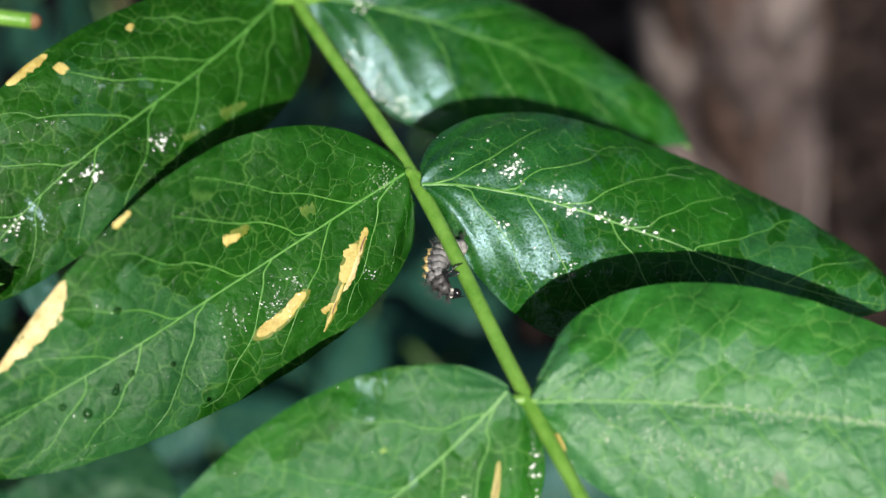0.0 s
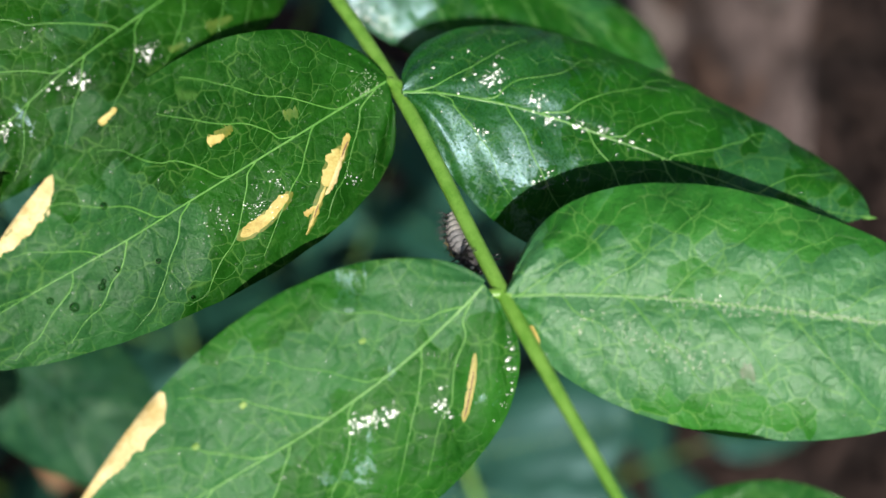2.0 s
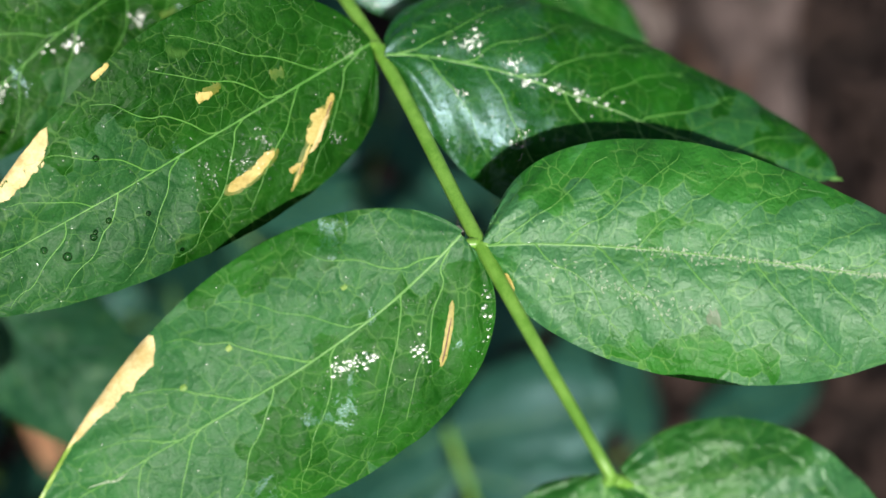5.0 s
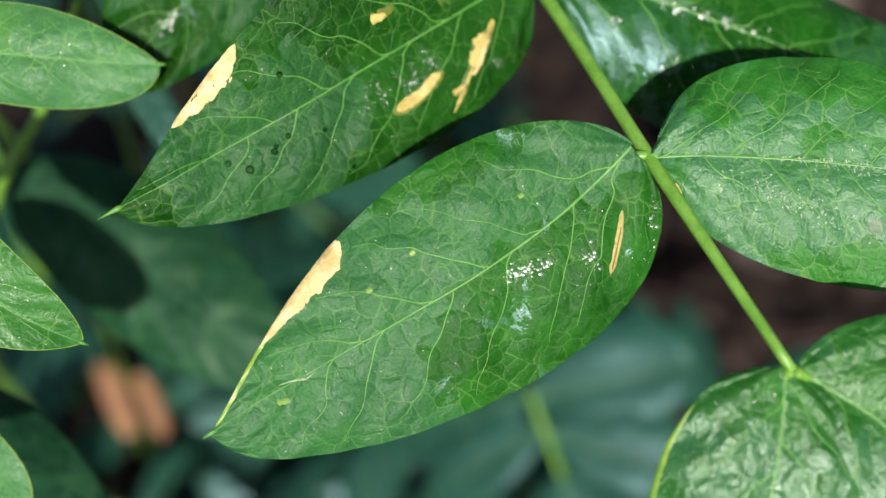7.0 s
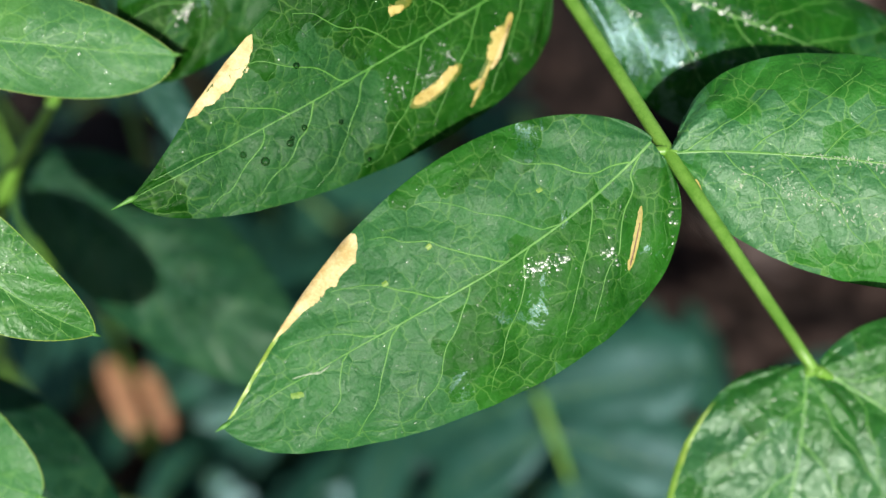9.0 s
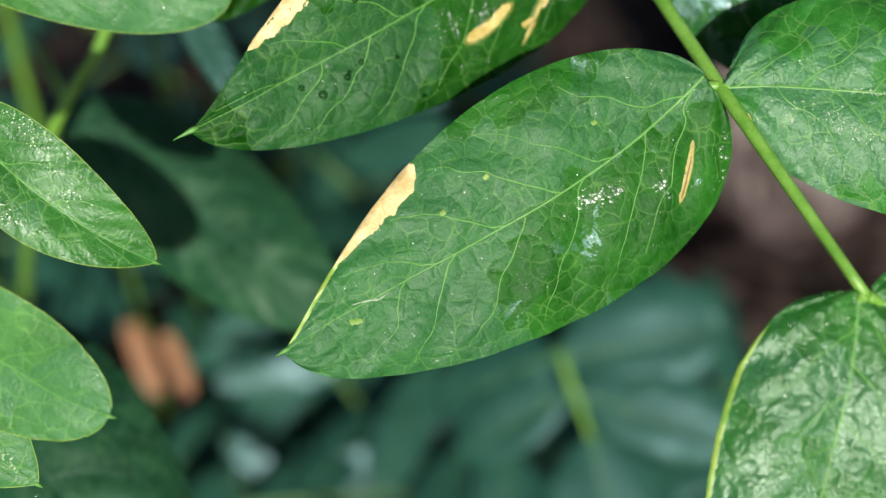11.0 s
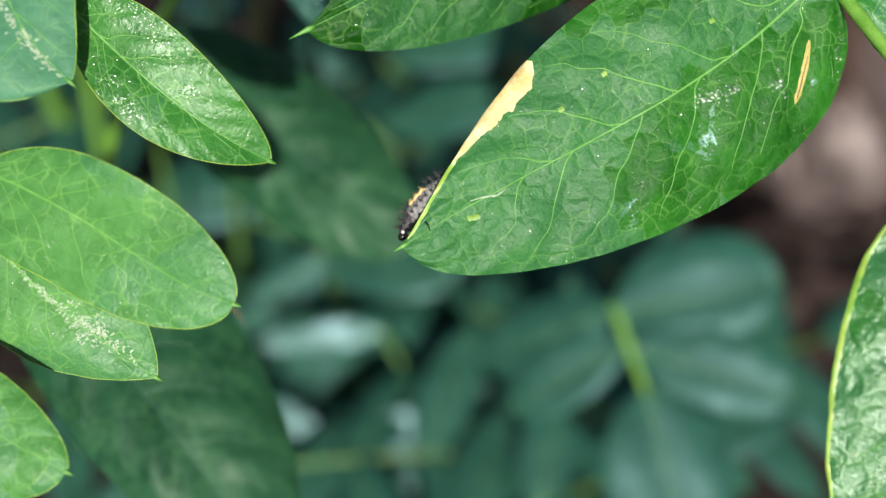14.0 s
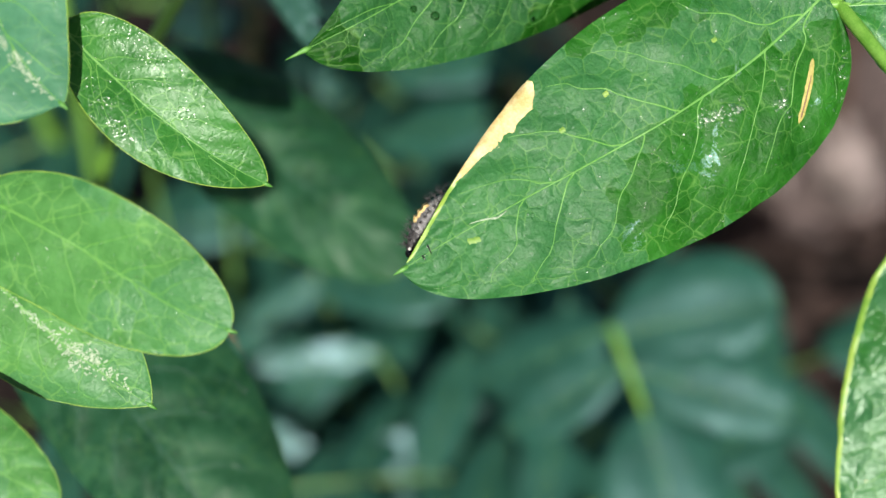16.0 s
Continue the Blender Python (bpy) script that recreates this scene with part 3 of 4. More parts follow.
def build_front():
    plant = thing("compound_leaf", S(-34, 175, 60), "glossy dark green pinnate leaf with mined and scorched leaflets", "leaf")
    stalk(plant, [(-52, 198, 96), N0, N1, N2, N3, N4], [1.0, 0.98, 0.95, 0.93, 0.88, 0.60], STEM, "rachis")
    spec = [
        ("L1", (-22.8, 154.6, 35.4), (-59.2, 137.1, -5.3), (0.39, -0.92, -0.02), (11.41, 0.20, 0.40, -0.1), (12.97, 0.56, 0.51, 2.26), (-5.7, -24.0), 5.0, 0.25, 0.15, GREEN_WET),
        ("L2", (-4.7, 134.9, 9.3), (-54.5, 119.0, -23.2), (0.38, -0.90, -0.21), (12.66, 0.32, 0.56, -1.0), (14.9, 0.62, 1.14, 0.37), (-0.4, 1.1), 2.1, 0.20, 0.25, GREEN_MIXED),
        ("L3", (6.9, 118.2, -15.0), (-41.9, 113.7, -49.0), (0.12, -0.98, -0.08), (15.1, 0.27, 0.48, 0.41), (14.3, 0.68, 1.15, 0.34), (8.0, -16.0), 0.0, 0.20, 0.12, GREEN_HAZY),
        ("L4", (21.6, 104.8, -39.5), (11.9, 107.5, -86.0), (0.02, -0.99, -0.10), (17.37, 0.81, 0.96, -0.58), (12.41, 0.45, 0.74, -0.82), (3.4, -7.7), 2.0, 0.36, 0.25, GREEN_BUMPY),
        ("R1", (-17.7, 156.2, 35.5), (38.2, 173.5, 16.0), (0.15, -0.95, 0.28), (8.8, 0.40, 0.43, -0.38), (15.52, 0.76, 1.16, 2.76), (11.2, 0.3), 2.7, 0.45, 0.15, GREEN_SOAKED),
        ("R2", (-2.7, 134.2, 7.8), (57.8, 140.2, -7.2), (0.10, -0.97, 0.20), (13.1, 0.29, 0.44, 0.59), (15.65, 0.92, 1.40, -0.94), (1.6, -30.0), 0.9, 0.45, 0.12, GREEN_SOAKED),
        ("R3", (9.3, 118.4, -16.4), (66.7, 117.5, -20.0), (0.01, -0.99, 0.10), (13.32, 0.43, 0.81, -0.88), (14.34, 0.59, 0.66, -1.0), (2.4, -10.8), 0.5, 0.38, 0.20, GREEN_DUSTY),
        ("R4", (23.4, 105.8, -40.2), (64.6, 105.0, -67.9), (0.12, -0.98, 0.04), (14.28, 0.48, 0.93, 0.83), (12.9, 0.49, 0.61, 0.27), (-0.9, -11.5), 0.3, 0.27, 0.25, GREEN_BUMPY),
    ]
    for i, (key, base, tip, normal, pos, neg, bend, arch, curl, fold, mat) in enumerate(spec):
        blade = Blade(base, tip, normal, pos, neg, bend, arch, curl, fold, seed=i + 1)
        BLADES[key] = (leaflet(plant, blade, mat, 100 + i, beak=2.6 if key == "L2" else 1.2), blade)
        node = Vector((N1, N2, N3, N4)[int(key[1]) - 1])
        d = (blade.base - node).normalized()
        into = blade.at(0.03, 0.0) - blade.up * 0.25
        stalk(plant, [node + d * 0.3, (node + d * 0.3) * 0.4 + into * 0.6 - blade.up * 0.2, into], [0.75, 0.62, 0.3], STEM, "petiolule", 5)
    return plant


def build_side():
    plant = thing("compound_leaf", S(-96, 118, -30), "fresh green pinnate leaf with pale yellow-green leaflet margins", "leaf")
    stalk(plant, [(-84, 108, 30), (-92, 110, 0), (-93, 112, -25), (-96, 110, -50), (-100, 108, -80)], [0.8, 0.75, 0.7, 0.6], STEM, "rachis")
    spec = [
        ("A1", (-85.5, 123.2, -3.8), (-52.2, 129.9, -4.1), (0.20, -0.97, -0.10), (6.47, 0.82, 0.92, 0.47), (6.4, 0.59, 0.45, -0.19), (1.1, -5.1), 0.8, 0.38, 0.25),
        ("B1", (-82.1, 113.8, -22.0), (-58.7, 119.4, -39.3), (0.20, -0.98, -0.05), (6.6, 0.47, 0.67, -0.33), (5.64, 0.66, 0.81, -0.98), (-5.3, -3.4), 1.5, 0.10, 0.30),
        ("B2", (-91.1, 108.6, -41.8), (-60.1, 106.8, -55.9), (-0.10, -0.99, -0.10), (7.77, 0.72, 0.53, -0.92), (8.34, 0.20, 0.44, 0.61), (2.6, -14.8), 0.3, 0.16, 0.22),
        ("B3", (-91.6, 109.0, -47.0), (-70.5, 113.6, -65.6), (0.19, -0.96, -0.19), (8.11, 0.65, 0.82, 0.37), (7.92, 0.75, 0.97, -0.1), (-3.1, -1.2), 0.7, 0.34, 0.25),
        ("B4", (-99.3, 104.0, -62.2), (-77.3, 104.0, -74.7), (0.10, -0.99, 0.10), (5.64, 0.59, 0.64, 0.0), (7.6, 0.58, 0.49, 0.1), (-1.1, 0.4), 1.4, 0.33, 0.25),
        ("C1", (-94.4, 108.0, -0.3), (-79.1, 107.0, -31.7), (0.10, -0.99, 0.10), (10.6, 0.36, 0.76, 0.0), (11.0, 0.68, 0.26, 0.7), (-8.6, -16.0), 0.9, 0.25, 0.25),
    ]
    for i, (key, base, tip, normal, pos, neg, bend, arch, curl, fold) in enumerate(spec):
        blade = Blade(base, tip, normal, pos, neg, bend, arch, curl, fold, quilt=0.12, laterals=7, wave=0.15, seed=20 + i, ruffle=0.25)
        BLADES[key] = (leaflet(plant, blade, {"B1": GREEN_SHINY, "C1": GREEN_BLUISH}.get(key, GREEN_YOUNG), 200 + i, rim=RIM), blade)


build_front()
build_side()


# ---- leaves behind ----
def back_leaf(at, way, up, pairs, gap, size, seed, label="pinnate leaf behind, coloured dim blue-green for shade", rooted=False):
    """A pinnate leaf further back: its rachis starts at `at` and runs along `way`."""
    rng = random.Random(seed)
    at, way, up = Vector(at), Vector(way).normalized(), Vector(up).normalized()
    side = up.cross(way).normalized()
    up = way.cross(side)
    plant = thing("compound_leaf", SPRAY @ at, label, "leaf", "leaves of the shrub behind")
    line = [at + way * gap * k + up * (-1.2 * k * k) for k in range(-1, pairs + 1)]
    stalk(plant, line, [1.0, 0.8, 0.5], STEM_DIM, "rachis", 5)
    if rooted:
        down = Vector((0, 0.766, -0.643)) * ((SPRAY @ line[0]).z * 1000 + 4)
        stalk(plant, [line[0] + down, line[0] + down * 0.5 + Vector((6, 0, 0)), line[0]], [2.2, 1.6, 1.0], WOOD, "stalk", 8)
    for k in range(pairs + 1):
        p = at + way * gap * k + up * (-1.2 * k * k)
        turns = (0,) if k == pairs else (1, -1)
        for sign in turns:
            ang = radians(rng.uniform(52, 72)) * sign
            d = (way * math.cos(ang) + side * math.sin(ang) + up * rng.uniform(-0.3, 0.12)).normalized()
            ln = size * rng.uniform(0.85, 1.1)
            n = (up + side * rng.uniform(-0.3, 0.3) + way * rng.uniform(-0.3, 0.3)).normalized()
            w = ln * rng.uniform(0.19, 0.24)
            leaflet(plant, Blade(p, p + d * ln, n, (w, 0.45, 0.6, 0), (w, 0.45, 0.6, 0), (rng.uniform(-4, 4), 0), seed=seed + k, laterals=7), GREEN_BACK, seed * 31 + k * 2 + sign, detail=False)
    return plant


def woody(name, knots, radii, label):
    t = thing(name, S(*knots[0]), label, "stem", "woody stems of the shrub")
    stalk(t, knots, radii, WOOD if radii[-1] > 0.9 and radii[0] > 3 else STEM, "stem", 10)
    if name == "cut_twig":
        bm = bmesh.new()
        bmesh.ops.create_icosphere(bm, subdivisions=2, radius=0.00112, matrix=Matrix.Translation(S(*knots[-1])))
        part("cut_end", bm, DRY, t, "dry pinkish cut end")


RACHIS = [(9, 350, -74), (8.3, 322, -71), (8.5, 301, -70), (13.3, 297, -82.2), (17.7, 294, -93.5)]
WHORL = [
    ((9.4, 300, -71.8), (54.5, 296, -60.8), (0.05, -0.98, 0.15), 18, 14),
    ((14.1, 297, -81.4), (57.8, 292, -93.3), (0.05, -0.98, 0.10), 15, 10),
    ((17.7, 294, -93.5), (30.7, 290, -137), (0.05, -0.97, 0.20), 18, 19),
    ((11, 298, -80.8), (-19, 305, -101.6), (-0.05, -0.95, 0.25), 9, 11),
    ((8.2, 300, -70.7), (-27.4, 312, -89), (-0.1, -0.92, 0.30), 9, 11),
]


def build_back():
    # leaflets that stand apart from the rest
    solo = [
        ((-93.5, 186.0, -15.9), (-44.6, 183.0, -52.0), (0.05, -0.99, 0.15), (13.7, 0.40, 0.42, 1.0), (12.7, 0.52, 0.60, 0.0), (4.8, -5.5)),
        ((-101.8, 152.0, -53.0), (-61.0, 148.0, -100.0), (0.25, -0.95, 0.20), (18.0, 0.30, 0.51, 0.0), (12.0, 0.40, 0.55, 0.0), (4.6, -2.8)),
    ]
    # third leaflet: gleam colour and a tilt to the glint make a pale streak
    solo.append(((-72, 178, 5.0), (-59.8, 175, -14.0), (0.13, -1, -0.22), (3.6, 0.40, 0.45, 0), (3.4, 0.40, 0.45, 0), (1.5, 0)))
    for i, (a, b, n, pos, neg, bend) in enumerate(solo):
        plant = thing("compound_leaf", S(*a), "leaflet on a thin stalk, coloured dark for shade" if i < 2 else "narrow leaflet in the gleam colour, turned to catch the sun", "leaf", "leaves of the shrub behind")
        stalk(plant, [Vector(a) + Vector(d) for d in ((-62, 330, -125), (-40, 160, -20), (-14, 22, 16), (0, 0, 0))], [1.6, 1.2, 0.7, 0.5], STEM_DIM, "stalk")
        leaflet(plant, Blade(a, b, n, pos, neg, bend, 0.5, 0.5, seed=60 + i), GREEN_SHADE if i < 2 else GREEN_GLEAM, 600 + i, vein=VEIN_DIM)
    # a pinnate leaf on a pale rachis under the tip of the front leaf
    plant = thing("compound_leaf", S(2.5, 300, -69), "pinnate leaf with broad leaflets, coloured blue-green for shade, on a pale rachis", "leaf", "leaves of the shrub behind")
    stalk(plant, RACHIS, [1.3, 1.2, 1.1, 0.8], STEM, "rachis")
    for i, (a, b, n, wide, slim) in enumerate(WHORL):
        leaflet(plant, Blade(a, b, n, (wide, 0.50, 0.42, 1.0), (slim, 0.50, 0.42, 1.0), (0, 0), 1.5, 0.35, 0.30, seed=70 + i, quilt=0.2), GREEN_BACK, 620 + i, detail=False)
    # leaflets turned to catch the sun, tinted pale blue as if mirroring sky
    gleaming = [
        ((-64, 385, -89), (-108, 385, -95), 5, 6),
        ((-33, 372, -117), (-73, 372, -127), 7, 8),
        ((-41, 390, -110), (-9, 390, -118), 6, 6),
        ((-22, 365, -132), (9, 365, -120), 6, 7),
        ((-88, 400, -131), (-107, 400, -118), 5, 5),
    ]
    for i, (a, b, wide, slim) in enumerate(gleaming):
        plant = thing("compound_leaf", S(*a), "leaflet coloured pale blue-green and turned to gleam like sky light", "leaf", "leaves of the shrub behind")
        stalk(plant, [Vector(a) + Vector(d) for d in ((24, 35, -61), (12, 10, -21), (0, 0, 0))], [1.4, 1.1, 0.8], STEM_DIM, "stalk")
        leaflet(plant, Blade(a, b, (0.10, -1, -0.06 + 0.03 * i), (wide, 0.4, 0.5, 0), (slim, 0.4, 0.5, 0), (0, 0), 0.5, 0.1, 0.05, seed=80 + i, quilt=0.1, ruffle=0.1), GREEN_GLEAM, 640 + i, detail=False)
    rng = random.Random(11)
    for k in range(42):
        x, z = -235 + 56 * (k % 7) + rng.uniform(-24, 24), 105 - 56 * (k // 7) + rng.uniform(-24, 24)
        y = rng.uniform(330, 470)
        high = z > -45 and x > -160
        if x > 62 - 0.30 * (y - 275) or (high and rng.random() < 0.2):
            continue
        if abs(x + 110) < 95 and abs(z + 75) < 95:
            y = max(y, 420)
        back_leaf((x, y, z), (rng.uniform(-1, 1), rng.uniform(-0.3, 0.3), rng.uniform(-1, 0.2)), (rng.uniform(-0.6, 0.6), -0.28, 1.0) if high else (rng.uniform(-0.35, 0.35), -1, rng.uniform(0.2, 0.8)), rng.choice((2, 3)), 27, rng.uniform(42, 56), 40 + k)
    for k in range(12):
        x, y, z = -150 + 50 * (k % 4) + rng.uniform(-15, 15), rng.uniform(440, 520), 55 - 48 * (k // 4) + rng.uniform(-12, 12)
        back_leaf((x, y, z), (rng.uniform(-1, 1), 0.0, rng.uniform(-1, 0.3)), (rng.uniform(-0.5, 0.5), -0.30, 1.0), 3, 27, rng.uniform(46, 58), 170 + k)
    for k, (x, y, z, dx, dz) in enumerate(((-70, 360, -130, 1, 0.1), (-30, 345, -150, 0.9, 0.4), (-120, 370, -165, 1, 0.2), (-60, 385, -190, 1, 0.0), (-60, 430, -70, 1, -0.4), (-100, 440, -120, 1, 0.2), (-40, 440, -120, 0.8, 0.4), (-10, 420, -160, 0.7, -0.3))):
        back_leaf((x, y, z), (dx, 0.05, dz), (0.1, -0.85, 0.55), 3, 25, 48, 90 + k)
    # unseen leaves below the view, added to keep sun off the background
    for k in range(2):
        x, y, z = -235 + 50 * k, rng.uniform(70, 125), rng.uniform(-190, -150)
        back_leaf((x, y, z), (1, rng.uniform(-0.2, 0.2), rng.uniform(-0.25, 0.1)), (rng.uniform(-0.2, 0.2), -1, rng.uniform(0.1, 0.4)), 3, 24, 46, 140 + k, "unseen pinnate leaf below, added to shade the background", True)
    woody("shrub_stem", [(-150, 575, -46), (-120, 430, 30), (-80, 270, 105), (-52, 198, 96)], [4.5, 3.2, 1.8, 1.0], "brown-green woody shrub stem rising from the soil")
    woody("shrub_stem", [(-190, 490, -128), (-150, 320, -70), (-97, 185, -26), (-82.2, 170, -5.4), (-74, 164, 12)], [2.6, 1.8, 1.2, 1.0, 0.9], "thin green shrub stem rising from the soil")
    woody("cut_twig", [(-190, 520, -112), (-150, 300, 20), (-100, 170, 38), (-70, 150, 32.5), (-55.3, 150, 30.8)], [2.6, 1.8, 1.3, 1.15, 1.1], "green twig with a pale dry cut end")
    woody("shrub_stem", [(-170, 560, -66), (-190, 400, -10), (-130, 190, 55), (-84, 108, 30)], [4.0, 3.0, 1.6, 0.9], "brown-green woody shrub stem rising from the soil")


def build_litter():
    """Mulch chips over the soil by the trunk, and one dry leaf caught in the shrub."""
    rng = random.Random(3)
    proto = []
    for k in range(6):
        bm = bmesh.new()
        bmesh.ops.create_cube(bm, size=1)
        bmesh.ops.subdivide_edges(bm, edges=bm.edges, cuts=1)
        for v in bm.verts:
            v.co = Vector((v.co.x * rng.uniform(0.8, 1.2), v.co.y * rng.uniform(0.7, 1.1), v.co.z * rng.uniform(0.6, 1.2)))
        proto.append(bm)
    bm = bmesh.new()
    for k in range(900):
        x, y = rng.uniform(-0.2, 0.45), rng.uniform(0.2, 0.75)
        src = proto[k % 6]
        m = pose(x, y, 0.004 + rng.uniform(0, 0.006), rng.uniform(-25, 25), rng.uniform(-25, 25), rng.uniform(0, 360)) @ Matrix.Diagonal((rng.uniform(0.008, 0.03), rng.uniform(0.005, 0.012), rng.uniform(0.002, 0.006), 1))
        vs = {v: bm.verts.new(m @ v.co) for v in src.verts}
        for f in src.faces:
            bm.faces.new([vs[v] for v in f.verts])
    for q in proto:
        q.free()
    tagged(part("mulch", bm, CHIP, None, "dark brown bark mulch on the soil", False), "dark brown bark mulch lying on the soil", "mulch", kind="stuff")
    a = Vector((-131, 382, -77))
    plant = thing("dry_leaf", SPRAY @ a, "orange-brown dry leaf caught among green leaves", "leaf")
    for k, (o, d) in enumerate((((-8, 0, 4), (12, -2, -26)), ((7, -6, 1), (10, -1, -22)))):
        o = a + Vector(o)
        part("blade", Blade(o, o + Vector(d), (0.2, -0.95, 0.2), (4.6 - 1.2 * k, 0.3, 0.3, 0), (4.6 - 1.2 * k, 0.3, 0.3, 0), (2, 0), 1.0, 0.5, seed=5 + k).mesh(24, 10), DRY, plant)


build_litter()
build_back()


# ---- marks on the leaflets ----
def mark(key, name, path, widths, material, seed=0, lift=0.05, ragged=0.35, label=""):
    ob, blade = BLADES[key]
    part(name, blade.patch(path, widths, seed, lift, ragged=ragged), material, ob, label)


MINED = "dry yellow blotch in the blade"
mark("L2", "rusty_edge", [(0.13, 0.31), (0.18, 0.42), (0.215, 0.53), (0.24, 0.60), (0.265, 0.71), (0.30, 0.87)], [1.1, 2.6, 2.0, 1.1, 1.3, 0.6], RUST, 61, 0.03, 0.5)
mark("L2", "blotch", [(0.125, 0.27), (0.145, 0.345), (0.165, 0.41)], [0.7, 1.1, 0.6], MINE, 1, label=MINED)
mark("L2", "blotch", [(0.160, 0.33), (0.180, 0.405), (0.205, 0.49), (0.225, 0.54)], [1.2, 2.3, 1.8, 1.3], MINE, 62, 0.06, 0.6, MINED)
mark("L2", "dry_skin", [(0.148, 0.385), (0.178, 0.475), (0.205, 0.565), (0.232, 0.62)], [0.5, 0.8, 0.9, 0.4], MINE_PALE, 63, 0.08, 0.5)
mark("L2", "blotch", [(0.222, 0.55), (0.248, 0.64), (0.268, 0.73), (0.302, 0.86)], [0.5, 0.55, 0.7, 0.35], MINE, 2, 0.06, 0.6, MINED)
mark("L2", "blotch", [(0.286, 0.68), (0.272, 0.67), (0.258, 0.66)], [1.1, 0.8, 0.4], MINE, 64, 0.05, 0.6, MINED)
mark("L2", "scar", [(0.136, 0.33), (0.150, 0.375), (0.164, 0.425)], [0.25, 0.30, 0.2], BROWN, 3, 0.11)
mark("L2", "scar", [(0.252, 0.655), (0.262, 0.70), (0.272, 0.75)], [0.18, 0.22, 0.15], BROWN, 65, 0.11)
mark("L2", "rusty_edge", [(0.285, 0.41), (0.35, 0.50), (0.425, 0.53)], [1.4, 2.0, 1.8], RUST, 66, 0.03, 0.4)
mark("L2", "blotch", [(0.295, 0.40), (0.35, 0.49), (0.415, 0.52)], [1.3, 1.8, 1.6], MINE, 4, ragged=0.3, label=MINED)
mark("L2", "rusty_edge", [(0.325, -0.36), (0.345, -0.34), (0.38, -0.34)], [0.9, 1.6, 1.9], RUST, 67, 0.03, 0.7)
mark("L2", "blotch", [(0.345, -0.32), (0.380, -0.345)], [1.1, 1.5], MINE, 5, ragged=0.6, label=MINED)
mark("L2", "fleck", [(0.195, -0.20), (0.225, -0.22)], [1.6, 1.8], YELLOWING, 68, 0.03, 0.9)
mark("L2", "blotch", [(0.49, -0.97), (0.53, -0.975)], [0.6, 0.9], MINE, 6, label=MINED)
mark("L2", "scorch", [(0.645, -0.97), (0.70, -0.89), (0.76, -0.90), (0.83, -0.98)], [1.2, 3.6, 3.0, 0.8], MINE_PALE, 7, label="scorched pale yellow margin")
mark("L3", "scorch", [(0.585, -0.96), (0.64, -0.90), (0.71, -0.92), (0.83, -0.985)], [1.8, 4.0, 2.8, 0.6], MINE_PALE, 8, 0.10, label="scorched pale yellow margin")
mark("L3", "blotch", [(0.085, 0.38), (0.125, 0.53), (0.175, 0.68)], [0.7, 1.2, 0.9], MINE_DULL, 9, 0.05, 0.25, MINED)
mark("L3", "scar", [(0.105, 0.47), (0.135, 0.56), (0.168, 0.66)], [0.25, 0.3, 0.45], BROWN, 10, 0.08)
mark("L3", "fleck", [(0.838, 0.17), (0.862, 0.13)], [0.8, 0.8], FLECK, 11)
mark("L3", "fleck", [(0.585, -0.42), (0.597, -0.42)], [0.6, 0.6], FLECK, 12)
mark("L3", "fleck", [(0.475, -0.46), (0.487, -0.46)], [0.6, 0.6], FLECK, 13)
mark("L3", "fleck", [(0.235, -0.36), (0.247, -0.36)], [0.6, 0.6], FLECK, 14)
mark("L3", "trail", [(0.84, -0.10), (0.815, -0.03), (0.79, 0.03), (0.765, 0.02)], [0.12, 0.22, 0.25, 0.12], PALE, 15, 0.06, 0.8)
mark("L3", "yellow_margin", [(0.78, -0.985), (0.88, -0.98), (0.985, -0.93)], [0.7, 0.95, 0.8], RIM, 23, 0.06, 0.3, "yellowing margin near the tip")
mark("L1", "blotch", [(0.51, -0.79), (0.535, -0.77)], [1.4, 1.6], MINE, 16, label=MINED)
mark("L1", "scorch", [(0.52, -0.96), (0.57, -0.97), (0.63, -0.98)], [0.8, 1.6, 1.2], MINE, 17, label="scorched margin")
mark("L1", "blotch", [(0.335, -0.80), (0.355, -0.76)], [0.9, 0.9], MINE, 18, label=MINED)
mark("L1", "fleck", [(0.27, 0.62), (0.34, 0.56)], [1.2, 1.8], YELLOWING, 19, 0.03, 0.8)
mark("L1", "fleck", [(0.40, 0.54), (0.44, 0.52)], [0.8, 1.0], YELLOWING, 20, 0.03, 0.8)
mark("L4", "yellow_margin", [(0.12, -0.98), (0.35, -0.975), (0.60, -0.98), (0.85, -0.97)], [0.5, 0.7, 0.6, 0.4], RIM, 24, 0.05, 0.4, "yellow-brown margin")
mark("R3", "scar", [(0.045, -0.62), (0.055, -0.72), (0.065, -0.82)], [0.7, 0.9, 0.5], MINE, 21)
mark("R3", "scar", [(0.45, -0.52), (0.475, -0.48)], [1.6, 2.0], STAIN, 22, 0.02, 0.7)


